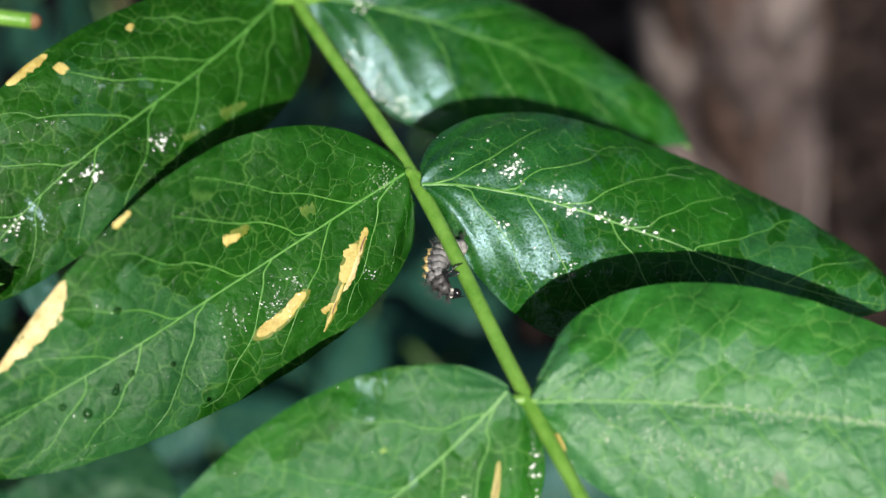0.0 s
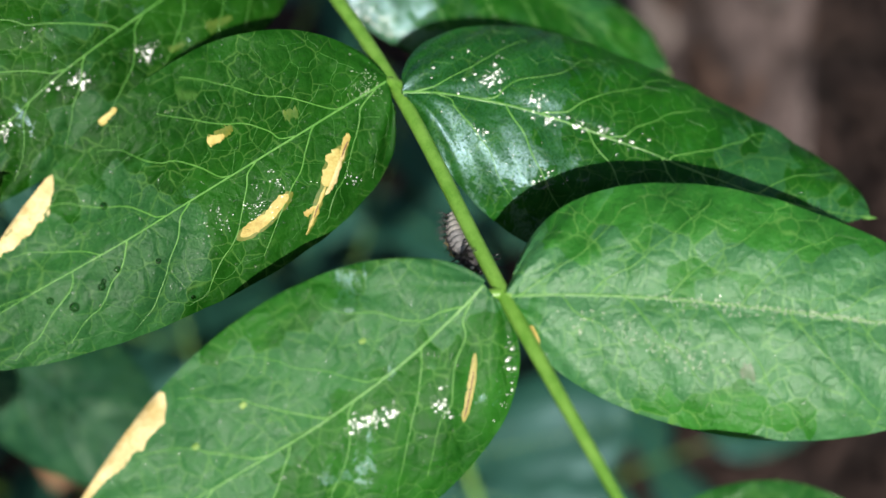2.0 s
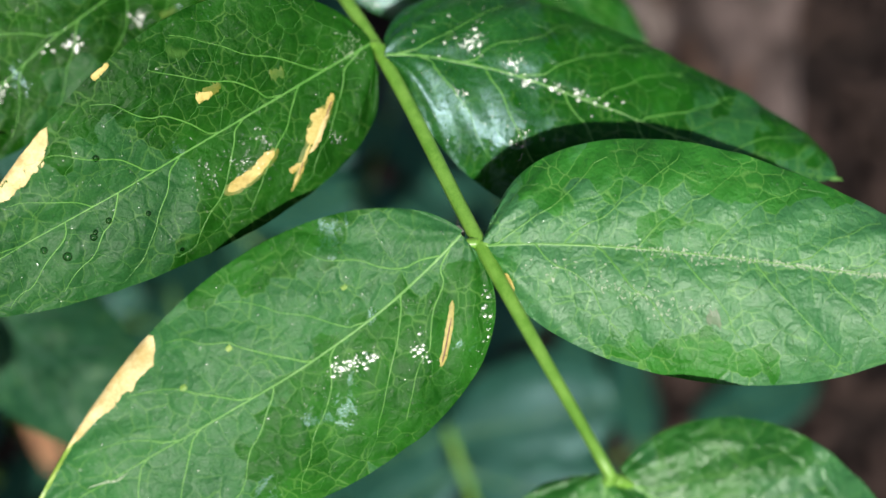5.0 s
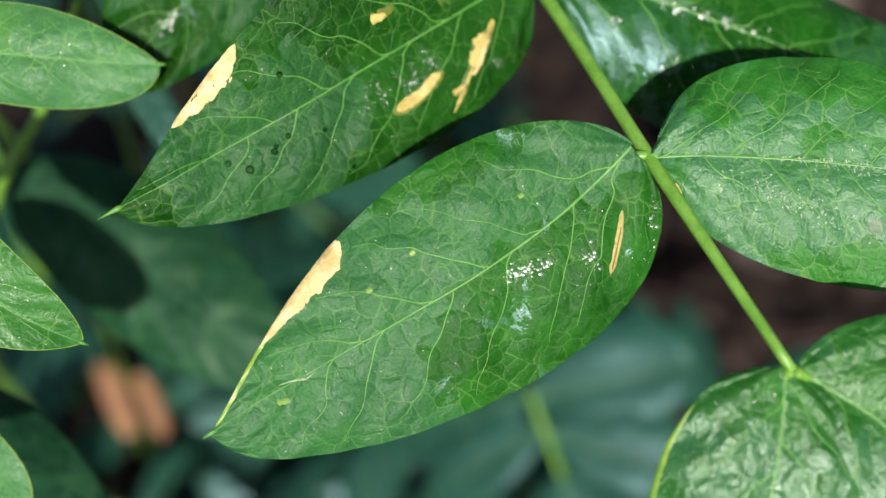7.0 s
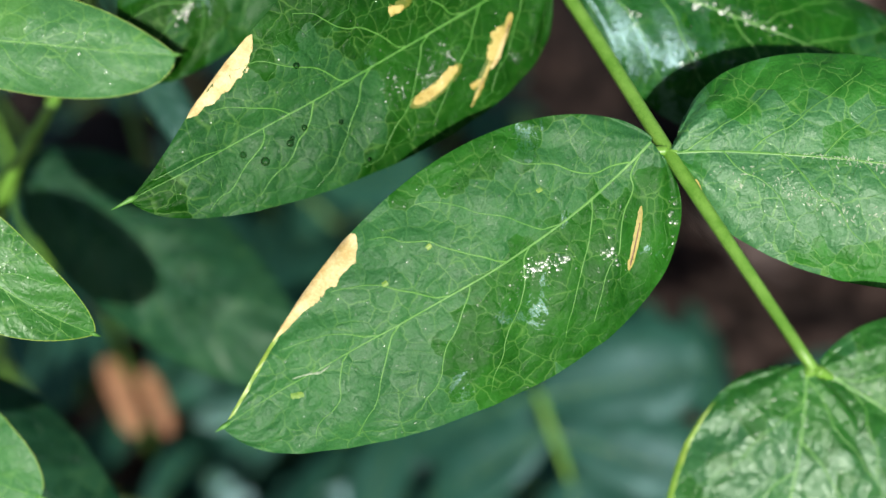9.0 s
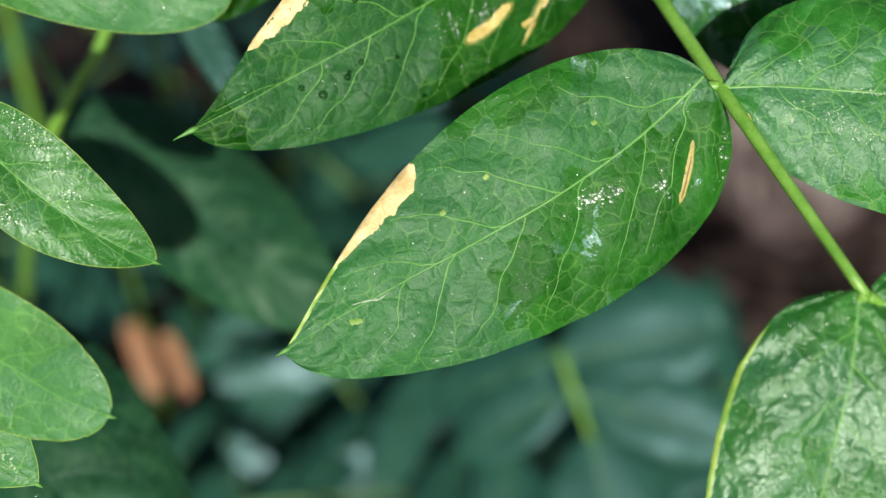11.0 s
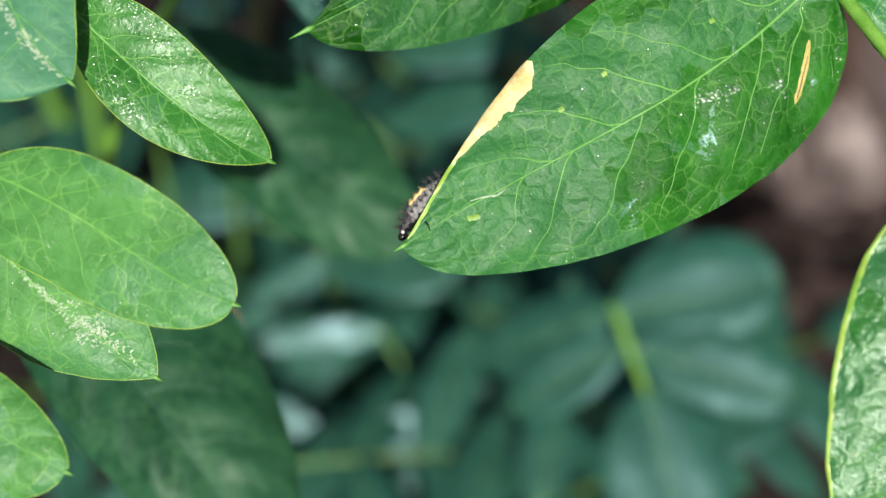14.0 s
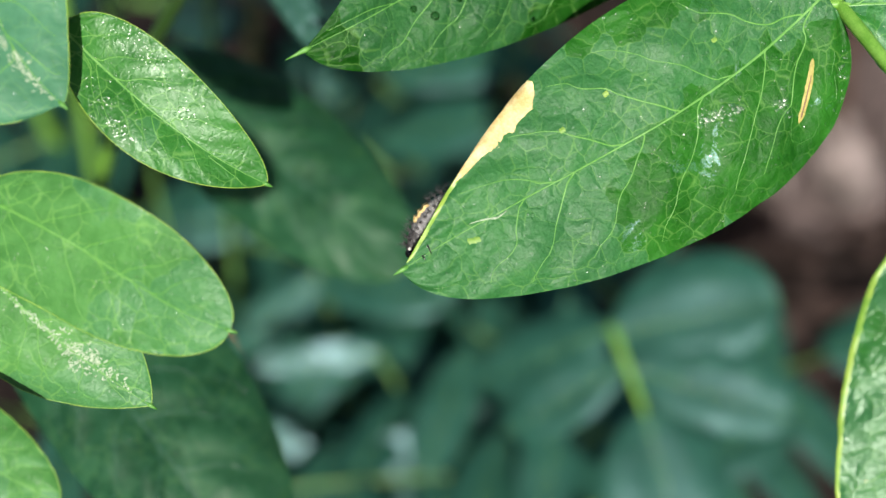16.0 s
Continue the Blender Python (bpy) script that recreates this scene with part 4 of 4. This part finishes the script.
def flakes(key, name, places, sizes, material, seed, label=""):
    """Small ragged flakes of dried film strewn thickly about places (s, v, spread along, spread across, count)."""
    rng = random.Random(seed)
    ob, blade = BLADES[key]
    bm = bmesh.new()
    for s0, v0, ds, dv, count in places:
        for _ in range(count):
            s1, v1 = min(max(rng.gauss(s0, ds), 0.02), 0.97), max(-0.96, min(0.96, rng.gauss(v0, dv)))
            r, turn, long = rng.uniform(*sizes), rng.uniform(0, 3.14), rng.uniform(1.0, 3.0)
            wide = max(blade.half(s1, v1), 1.0)
            ring = []
            for k in range(7):
                a = 2 * math.pi * k / 7
                x, y = r * long * math.cos(a) * rng.uniform(0.6, 1.2), r * math.sin(a) * rng.uniform(0.6, 1.2)
                x, y = x * math.cos(turn) - y * math.sin(turn), x * math.sin(turn) + y * math.cos(turn)
                ring.append(bm.verts.new(blade.over(min(max(s1 + x / blade.length, 0.01), 0.985), max(-0.98, min(0.98, v1 + y / wide)), 0.012)))
            mid = bm.verts.new(blade.over(s1, v1, 0.055))
            for k in range(7):
                bm.faces.new((ring[k], ring[(k + 1) % 7], mid))
    bmesh.ops.recalc_face_normals(bm, faces=bm.faces)
    part(name, bm, material, ob, label)


DRIED = "whitish specks of dried film"
flakes("R3", "dried_film", [(0.26 + 0.045 * k, 0.0, 0.02, 0.012, 14 + 2 * k) for k in range(14)] + [(0.40, -0.04, 0.06, 0.04, 40), (0.20, -0.30, 0.05, 0.08, 40), (0.30, -0.38, 0.04, 0.04, 40), (0.36, -0.48, 0.04, 0.05, 30)], (0.05, 0.13), PALE, 81, DRIED)
flakes("B3", "dried_film", [(0.36, -0.01, 0.06, 0.02, 40), (0.48, 0.02, 0.06, 0.03, 60), (0.62, 0.05, 0.05, 0.07, 90), (0.70, 0.12, 0.06, 0.10, 80), (0.66, -0.14, 0.04, 0.08, 40), (0.80, 0.05, 0.04, 0.10, 30)], (0.05, 0.14), PALE, 82, DRIED)
flakes("C1", "dried_film", [(0.76, -0.06, 0.06, 0.02, 50), (0.86, -0.04, 0.05, 0.02, 60), (0.82, -0.05, 0.08, 0.06, 50)], (0.05, 0.13), PALE, 83, DRIED)
flakes("L2", "dried_film", [(0.05, -0.02, 0.03, 0.10, 60), (0.04, -0.2, 0.02, 0.2, 40)], (0.03, 0.08), PALE, 84, DRIED)


def build_drops():
    ob, blade = BLADES["L2"]
    for i, (s, v, r) in enumerate(((0.64, 0.20, 0.38), (0.68, 0.28, 0.45), (0.672, 0.24, 0.3), (0.57, 0.32, 0.32), (0.74, 0.36, 0.55), (0.60, -0.42, 0.4), (0.55, 0.82, 0.28), (0.77, 0.18, 0.42))):
        bm = bmesh.new()
        bmesh.ops.create_icosphere(bm, subdivisions=3, radius=r * 0.001)
        for q in bm.verts:
            q.co.z = q.co.z * 0.62 if q.co.z > 0 else q.co.z * 0.25
        n = (TURNED @ blade.normal(s, v)).normalized()
        m = Matrix.Translation(blade.over(s, v, 0.06)) @ n.to_track_quat("Z", "Y").to_matrix().to_4x4()
        mesh = bpy.data.meshes.new("water_drop")
        bm.to_mesh(mesh)
        bm.free()
        mesh.materials.append(WATER)
        for f in mesh.polygons:
            f.use_smooth = True
        d = new("water_drop", mesh)
        d.matrix_world = m
        tagged(d, "small clear water drop lying on a leaflet", "water drop", "drops on the leaflet")


build_drops()


def bead(bm, rng, blade, s1, v1, r, facing=None):
    """One flat bead of water on the blade; `facing` is the way it is tilted to glint."""
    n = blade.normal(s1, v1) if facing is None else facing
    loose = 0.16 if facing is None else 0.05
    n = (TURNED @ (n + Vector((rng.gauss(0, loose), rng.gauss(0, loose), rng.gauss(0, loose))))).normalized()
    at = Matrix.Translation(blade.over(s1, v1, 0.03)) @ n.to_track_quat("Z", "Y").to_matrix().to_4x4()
    long = rng.uniform(0.8, 1.5)
    rings = []
    for up, wide in ((-0.2, 1.0), (0.05, 0.90), (0.12, 0.60)):
        rings.append([bm.verts.new(at @ Vector((r * wide * long * math.cos(a), r * wide * math.sin(a), r * up))) for a in (math.pi * k / 4 for k in range(8))])
    top = bm.verts.new(at @ Vector((0, 0, r * 0.16)))
    for a, b in zip(rings, rings[1:]):
        for k in range(8):
            bm.faces.new((a[k], a[(k + 1) % 8], b[(k + 1) % 8], b[k]))
    for k in range(8):
        bm.faces.new((rings[-1][k], rings[-1][(k + 1) % 8], top))


def build_beads():
    """Tiny wet beads strewn over the leaflets, and patches of them tilted between sun and camera to make glints."""
    rng = random.Random(77)
    # s, v, spread along, spread across, count
    spots = {
        "R2": [(0.14, -0.35, 0.07, 0.3, 50), (0.24, -0.50, 0.07, 0.25, 50), (0.5, 0.2, 0.25, 0.4, 40)],
        "R1": [(0.15, -0.25, 0.08, 0.2, 90), (0.28, -0.5, 0.08, 0.2, 60)],
        "L3": [(0.34, 0.30, 0.10, 0.2, 60), (0.5, 0.0, 0.4, 0.8, 50)],
        "L2": [(0.34, 0.45, 0.06, 0.3, 60), (0.28, 0.25, 0.03, 0.3, 30), (0.08, -0.1, 0.05, 0.2, 40), (0.5, 0.0, 0.4, 0.8, 40)],
        "L1": [(0.62, -0.5, 0.05, 0.15, 40), (0.5, 0.0, 0.3, 0.6, 40)],
        "R3": [(0.30, -0.30, 0.06, 0.12, 40), (0.5, 0.0, 0.4, 0.8, 30)],
        "L4": [(0.35, 0.0, 0.3, 0.7, 160)],
        "R4": [(0.3, 0.0, 0.3, 0.7, 140)],
        "B1": [(0.40, 0.2, 0.3, 0.5, 90)],
        "B2": [(0.50, 0.0, 0.3, 0.6, 40)],
        "A1": [(0.6, 0.2, 0.15, 0.3, 60)],
    }
    # the tilt that throws a glint at the camera, then places as above
    glint_patches = {
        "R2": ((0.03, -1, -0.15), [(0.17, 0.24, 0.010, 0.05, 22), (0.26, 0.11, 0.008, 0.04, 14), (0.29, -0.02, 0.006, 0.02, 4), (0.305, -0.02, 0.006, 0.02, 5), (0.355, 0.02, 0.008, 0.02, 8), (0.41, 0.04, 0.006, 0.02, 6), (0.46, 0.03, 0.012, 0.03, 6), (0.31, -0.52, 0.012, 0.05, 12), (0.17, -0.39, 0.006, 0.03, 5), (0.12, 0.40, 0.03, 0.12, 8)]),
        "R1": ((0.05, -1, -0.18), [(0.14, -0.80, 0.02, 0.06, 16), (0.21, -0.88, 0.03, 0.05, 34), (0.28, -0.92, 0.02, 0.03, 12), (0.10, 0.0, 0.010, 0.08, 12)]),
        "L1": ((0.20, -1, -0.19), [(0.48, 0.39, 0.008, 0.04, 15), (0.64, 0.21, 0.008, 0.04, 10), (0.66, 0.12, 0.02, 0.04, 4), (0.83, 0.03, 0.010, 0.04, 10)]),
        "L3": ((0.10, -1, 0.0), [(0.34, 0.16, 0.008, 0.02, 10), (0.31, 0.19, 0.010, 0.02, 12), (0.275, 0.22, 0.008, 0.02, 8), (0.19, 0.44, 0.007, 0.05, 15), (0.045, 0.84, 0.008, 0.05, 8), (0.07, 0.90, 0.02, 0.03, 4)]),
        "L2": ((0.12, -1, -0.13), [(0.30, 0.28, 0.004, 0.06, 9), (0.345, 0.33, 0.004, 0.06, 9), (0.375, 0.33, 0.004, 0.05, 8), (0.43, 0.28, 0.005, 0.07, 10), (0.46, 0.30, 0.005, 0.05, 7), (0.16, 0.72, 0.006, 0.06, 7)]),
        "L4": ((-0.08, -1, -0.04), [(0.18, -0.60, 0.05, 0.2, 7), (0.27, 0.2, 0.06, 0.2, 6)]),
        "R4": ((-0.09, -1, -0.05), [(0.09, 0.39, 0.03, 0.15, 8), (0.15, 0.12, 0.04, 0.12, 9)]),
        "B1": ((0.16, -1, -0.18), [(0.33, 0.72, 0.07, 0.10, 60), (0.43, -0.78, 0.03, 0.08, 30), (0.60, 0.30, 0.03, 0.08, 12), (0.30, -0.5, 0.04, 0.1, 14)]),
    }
    for key, patches in spots.items():
        ob, blade = BLADES[key]
        bm = bmesh.new()
        for s0, v0, ds, dv, count in patches:
            for _ in range(count):
                s1 = min(max(rng.gauss(s0, ds * 0.6), 0.03), 0.95)
                v1 = max(-0.93, min(0.93, rng.gauss(v0, dv * 0.6)))
                bead(bm, rng, blade, s1, v1, 0.001 * rng.choice((0.06, 0.08, 0.10, 0.14, 0.22)))
        facing, patches = glint_patches.get(key, (None, ()))
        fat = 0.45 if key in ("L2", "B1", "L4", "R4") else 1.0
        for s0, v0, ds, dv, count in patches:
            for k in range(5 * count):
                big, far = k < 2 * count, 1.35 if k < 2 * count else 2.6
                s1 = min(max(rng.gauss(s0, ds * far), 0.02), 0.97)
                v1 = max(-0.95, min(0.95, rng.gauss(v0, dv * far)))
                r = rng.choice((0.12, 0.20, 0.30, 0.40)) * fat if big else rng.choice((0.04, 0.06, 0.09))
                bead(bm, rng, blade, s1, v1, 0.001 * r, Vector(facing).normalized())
        part("dew", bm, BEAD, ob, "tiny water beads added as glints on the wet blade").visible_shadow = False


build_beads()

# ---- the larva ----
SEGMENTS, LONG = 11, 9.2


def local_part(name, bm, material, parent, label="", smooth=True):
    mesh = bpy.data.meshes.new(name)
    bmesh.ops.recalc_face_normals(bm, faces=bm.faces)
    bm.to_mesh(mesh)
    bm.free()
    mesh.materials.append(material)
    for f in mesh.polygons:
        f.use_smooth = smooth
    ob = new(name, mesh)
    ob.parent = parent
    return tagged(ob, label)


def girth(u):
    """The body's half width along it, tail 0 to head 1, in millimetres."""
    return 1.75 * (0.16 + 0.84 * math.sin(math.pi * min(1, 0.10 + 0.86 * u)) ** 0.8) * (1 - 0.22 * u ** 4)


def chain(bend, length):
    """The segments' poses on a body of that length, arched by `bend` degrees, belly inwards."""
    step, out = min(max(length, 8.2), 12.0) / SEGMENTS, []
    x = z = 0.0
    pts = []
    for i in range(SEGMENTS):
        a = radians(bend) * (0.5 - (i + 0.5) / SEGMENTS)
        pts.append((x, z, a))
        x, z = x + step * math.cos(a), z + step * math.sin(a)
    cx, cz = sum(p[0] for p in pts) / SEGMENTS, sum(p[1] for p in pts) / SEGMENTS
    for x, z, a in pts:
        out.append(pose((x - cx) * 0.001, 0, (z - cz) * 0.001, 0, -math.degrees(a), 0))
    return out


def build_larva():
    rng = random.Random(8)
    larva = thing("ladybird_larva", S(1.4, 131, -2.1), "spiny grey ladybird larva with orange tubercles crawling on the plant", "insect larva")
    segments, legs = [], []
    step = LONG / SEGMENTS * 0.001
    for i in range(SEGMENTS):
        u = (i + 0.5) / SEGMENTS
        bm = bmesh.new()
        rings = []
        for k in range(9):
            f = k / 8
            fat = 0.86 + 0.17 * math.sin(math.pi * f)
            r = 0.001 * girth(u + (f - 0.5) / SEGMENTS) * fat
            if i == 0 and f < 0.35:
                r *= 0.35 + 1.85 * f
            ring = []
            for j in range(20):
                a = 2 * math.pi * j / 20
                y, z = math.cos(a), math.sin(a)
                z = z * (0.98 if z > 0 else 0.72)
                lump = 1 + 0.05 * math.cos(6 * a) * math.sin(math.pi * f)
                ring.append(bm.verts.new(((f - 0.5) * step * 1.36, r * y * lump, r * z * lump)))
            rings.append(ring)
        for a, b in zip(rings, rings[1:]):
            for j in range(20):
                bm.faces.new((a[j], a[(j + 1) % 20], b[(j + 1) % 20], b[j]))
        bm.faces.new(rings[0])
        bm.faces.new(rings[-1])
        seg = local_part("segment", bm, LARVA_PALE if i in (0, 1, 2, 3) else LARVA_GREY if i < 8 else LARVA_DARK, larva)
        segments.append(seg)
        for a in (28, 62, 118, 152):
            bm = bmesh.new()
            r = 0.001 * girth(u)
            c = Vector((0, r * math.cos(radians(a)), 0.98 * r * math.sin(radians(a))))
            out = c.normalized()
            bmesh.ops.create_icosphere(bm, subdivisions=2, radius=0.00030 if i in (4, 5, 6) and a in (62, 118) else 0.0002, matrix=Matrix.Translation(c) @ Matrix.Diagonal((1.9 if i in (4, 5, 6) and a in (62, 118) else 1, 1, 1, 1)))
            warm = i in (4, 5, 6) and a in (62, 118)
            for k in range(15):
                d = (out + Vector((rng.uniform(-0.7, 0.7), rng.uniform(-0.7, 0.7), rng.uniform(-0.4, 0.7)))).normalized()
                ln = rng.uniform(0.0002, 0.0005) if warm else rng.uniform(0.0005, 0.0015)
                tube(bm, [c + out * 0.00012, c + out * 0.00012 + d * ln * 0.5, c + out * 0.00012 + d * ln], [0.000022, 0.000015, 0.000006], 4)
            local_part("tubercle", bm, LARVA_ORANGE if warm else LARVA_DARK, seg, "orange bristled tubercle" if warm else "")
        if i in (7, 8, 9):
            for sign in (1, -1):
                bm = bmesh.new()
                a, b, c, e = Vector((0, 0, 0)), Vector((0.0003, sign * 0.0016, 0.0003)), Vector((0.0009, sign * 0.0023, -0.0012)), Vector((0.0013, sign * 0.0023, -0.0018))
                tube(bm, [a, (a + b) / 2, b, (b + c) / 2, c, e], [0.00019, 0.00021, 0.00015, 0.00013, 0.0001, 0.00006], 7)
                for k in range(8):
                    o = b + (c - b) * (k / 8)
                    d = Vector((rng.uniform(-1, 1), rng.uniform(-1, 1), rng.uniform(-1, 1))).normalized()
                    tube(bm, [o, o + d * 0.00025], [0.00002, 0.00001], 3)
                leg = local_part("leg", bm, LARVA_BLACK, seg, "jointed black leg")
                legs.append((leg, sign, i, Vector((0.0001, sign * 0.0005, -0.0004))))
    bm = bmesh.new()
    bmesh.ops.create_icosphere(bm, subdivisions=3, radius=0.00072)
    for v in bm.verts:
        v.co = Vector((v.co.x * 0.85 + 0.0007, v.co.y * 0.95, v.co.z * 0.75 - 0.0002))
    head = local_part("head", bm, LARVA_BLACK, segments[-1], "glossy black head")
    for sign in (1, -1):
        bm = bmesh.new()
        bmesh.ops.create_icosphere(bm, subdivisions=2, radius=0.00022, matrix=Matrix.Translation((0.0002, sign * 0.0007, 0.0001)))
        local_part("cheek", bm, LARVA_WHITE, segments[-1], "white patch beside the head")
    return larva, segments, legs


def larva_path():
    """Time, place and heading in the plant's space, roll of the back away from the view, arch of the body."""
    return [
        (0, (0.4, 131.1, -2.1), (-1.1, -5.1, -7.4), 0, 150),
        (0.4, (1.3, 130.1, -3.9), (0.2, -5.9, -8.5), 0, 85),
        (0.8, (0.9, 128.4, -5.9), (2.4, -5.8, -8.4), 0, 70),
        (1.2, (3.6, 127.0, -8.0), (3.5, -5.4, -7.8), 0, 45),
        (1.6, (4.3, 126.2, -9.1), (3.5, -5.1, -7.3), 0, 35),
        (2.0, (4.9, 125.3, -10.5), (2.6, -4.5, -6.5), 30, 25),
        (2.4, (5.9, 124.6, -11.5), (3.2, -4.6, -6.7), 60, 20),
        (2.8, (6.8, 124.1, -12.9), (1.7, -4.6, -6.6), 105, 15),
        (3.2, (6.8, 124.7, -12.6), (1.2, -4.9, -7.1), 140, 10),
        (3.5, (7.6, 124.4, -12.4), (0.9, -4.7, -6.7), 165, 10),
        (3.7, (8.3, 123.2, -14.0), (-0.7, -4.7, -6.8), 170, 15),
        (4.3, (8.5, 123.0, -15.0), (-2.5, -3.0, -6.0), 140, 15),
        (4.8, (5.0, 122.5, -16.0), (-6.0, -1.0, -3.0), 100, 12),
        (5.3, (1.0, 120.5, -15.5), (-7.5, -1.5, -1.0), 70, 10),
        (5.8, (-3.5, 121.9, -14.1), (-7.7, -1.7, -0.1), 50, 10),
        (6.5, (-9.0, 122.9, -16.7), (-7.8, -1.2, -2.7), 50, 10),
        (7.0, (-8.7, 123.0, -16.9), (-7.0, -1.1, -2.1), 65, 15),
        (7.3, (-7.7, 122.1, -14.3), (-5.0, 1.9, -5.9), 70, 12),
        (7.5, (-7.2, 122.1, -13.6), (-1.9, 1.9, -7.5), 70, 12),
        (7.7, (-7.1, 122.1, -13.5), (-2.4, 1.9, -7.4), 70, 12),
        (8.0, (-8.0, 122.1, -14.5), (-2.4, 1.9, -7.4), 70, 12),
        (8.3, (-9.0, 122.1, -15.7), (-3.9, 1.9, -6.7), 70, 12),
        (8.6, (-12.1, 121.2, -16.4), (-7.4, -0.6, -4.8), 60, 10),
        (9.0, (-18.4, 120.2, -21.2), (-7.8, -0.9, -3.8), 45, 10),
        (9.2, (-17.8, 120.2, -20.7), (-7.8, -0.9, -3.8), 45, 10),
        (11.3, (-31.6, 118.2, -33.0), (-4.8, 0.7, -7.7), 30, 10),
        (11.7, (-34.4, 117.6, -36.0), (-4.9, 0.8, -8.1), 25, 10),
        (12.0, (-35.1, 118.1, -38.4), (-5.4, 1.4, -11.1), 15, 5),
        (12.4, (-36.3, 118.2, -40.6), (-5.2, 1.3, -10.5), 10, 5),
        (12.7, (-37.9, 117.8, -41.3), (-5.7, 0.4, -8.6), 5, 8),
        (13.0, (-38.6, 116.9, -43.5), (-6.9, 0.1, -7.2), 5, 10),
        (13.3, (-40.5, 116.5, -44.6), (-7.5, -0.2, -6.6), -8, 12),
        (13.7, (-39.7, 116.4, -43.8), (-6.8, -0.1, -6.2), -8, 15),
        (14.0, (-39.3, 116.4, -44.0), (-5.9, 0.2, -6.7), -8, 22),
        (14.5, (-39.2, 116.4, -43.6), (-5.9, 0.3, -7.1), -8, 25),
        (15.2, (-39.6, 116.2, -43.1), (-5.9, 0.3, -7.1), -8, 25),
        (16.0, (-38.7, 116.4, -43.2), (-5.3, 0.4, -6.7), -8, 25),
    ]


LARVA, SEGS, LEGS = build_larva()


def motions():
    body, arched = [], [[] for _ in SEGS]
    swing = [[] for _ in LEGS]
    for k, (t, at, way, roll, bend) in enumerate(larva_path()):
        h = Vector(way).normalized()
        back = Vector((0, 1, 0)).cross(h)
        back = (back - h * back.dot(h)).normalized()
        back = Matrix.Rotation(radians(roll), 3, h) @ back
        side = back.cross(h)
        turn = Matrix((h, side, back)).transposed().to_4x4()
        body.append((t, Matrix.Translation(SPRAY @ Vector(at)) @ TURNED @ turn))
        for rows, m in zip(arched, chain(bend, Vector(way).length)):
            rows.append((t, m))
        for rows, (leg, sign, i, hip) in zip(swing, LEGS):
            step = 24 * math.sin(2.6 * k + 2.1 * i + (1.6 if sign > 0 else 0)) if t < 14.2 else 6 * math.sin(2.1 * i + sign)
            rows.append((t, pose(*hip, 0, 0, step)))
    walk(LARVA, body)
    for seg, rows in zip(SEGS, arched):
        walk(seg, rows)
    for (leg, *_), rows in zip(LEGS, swing):
        walk(leg, rows)


motions()
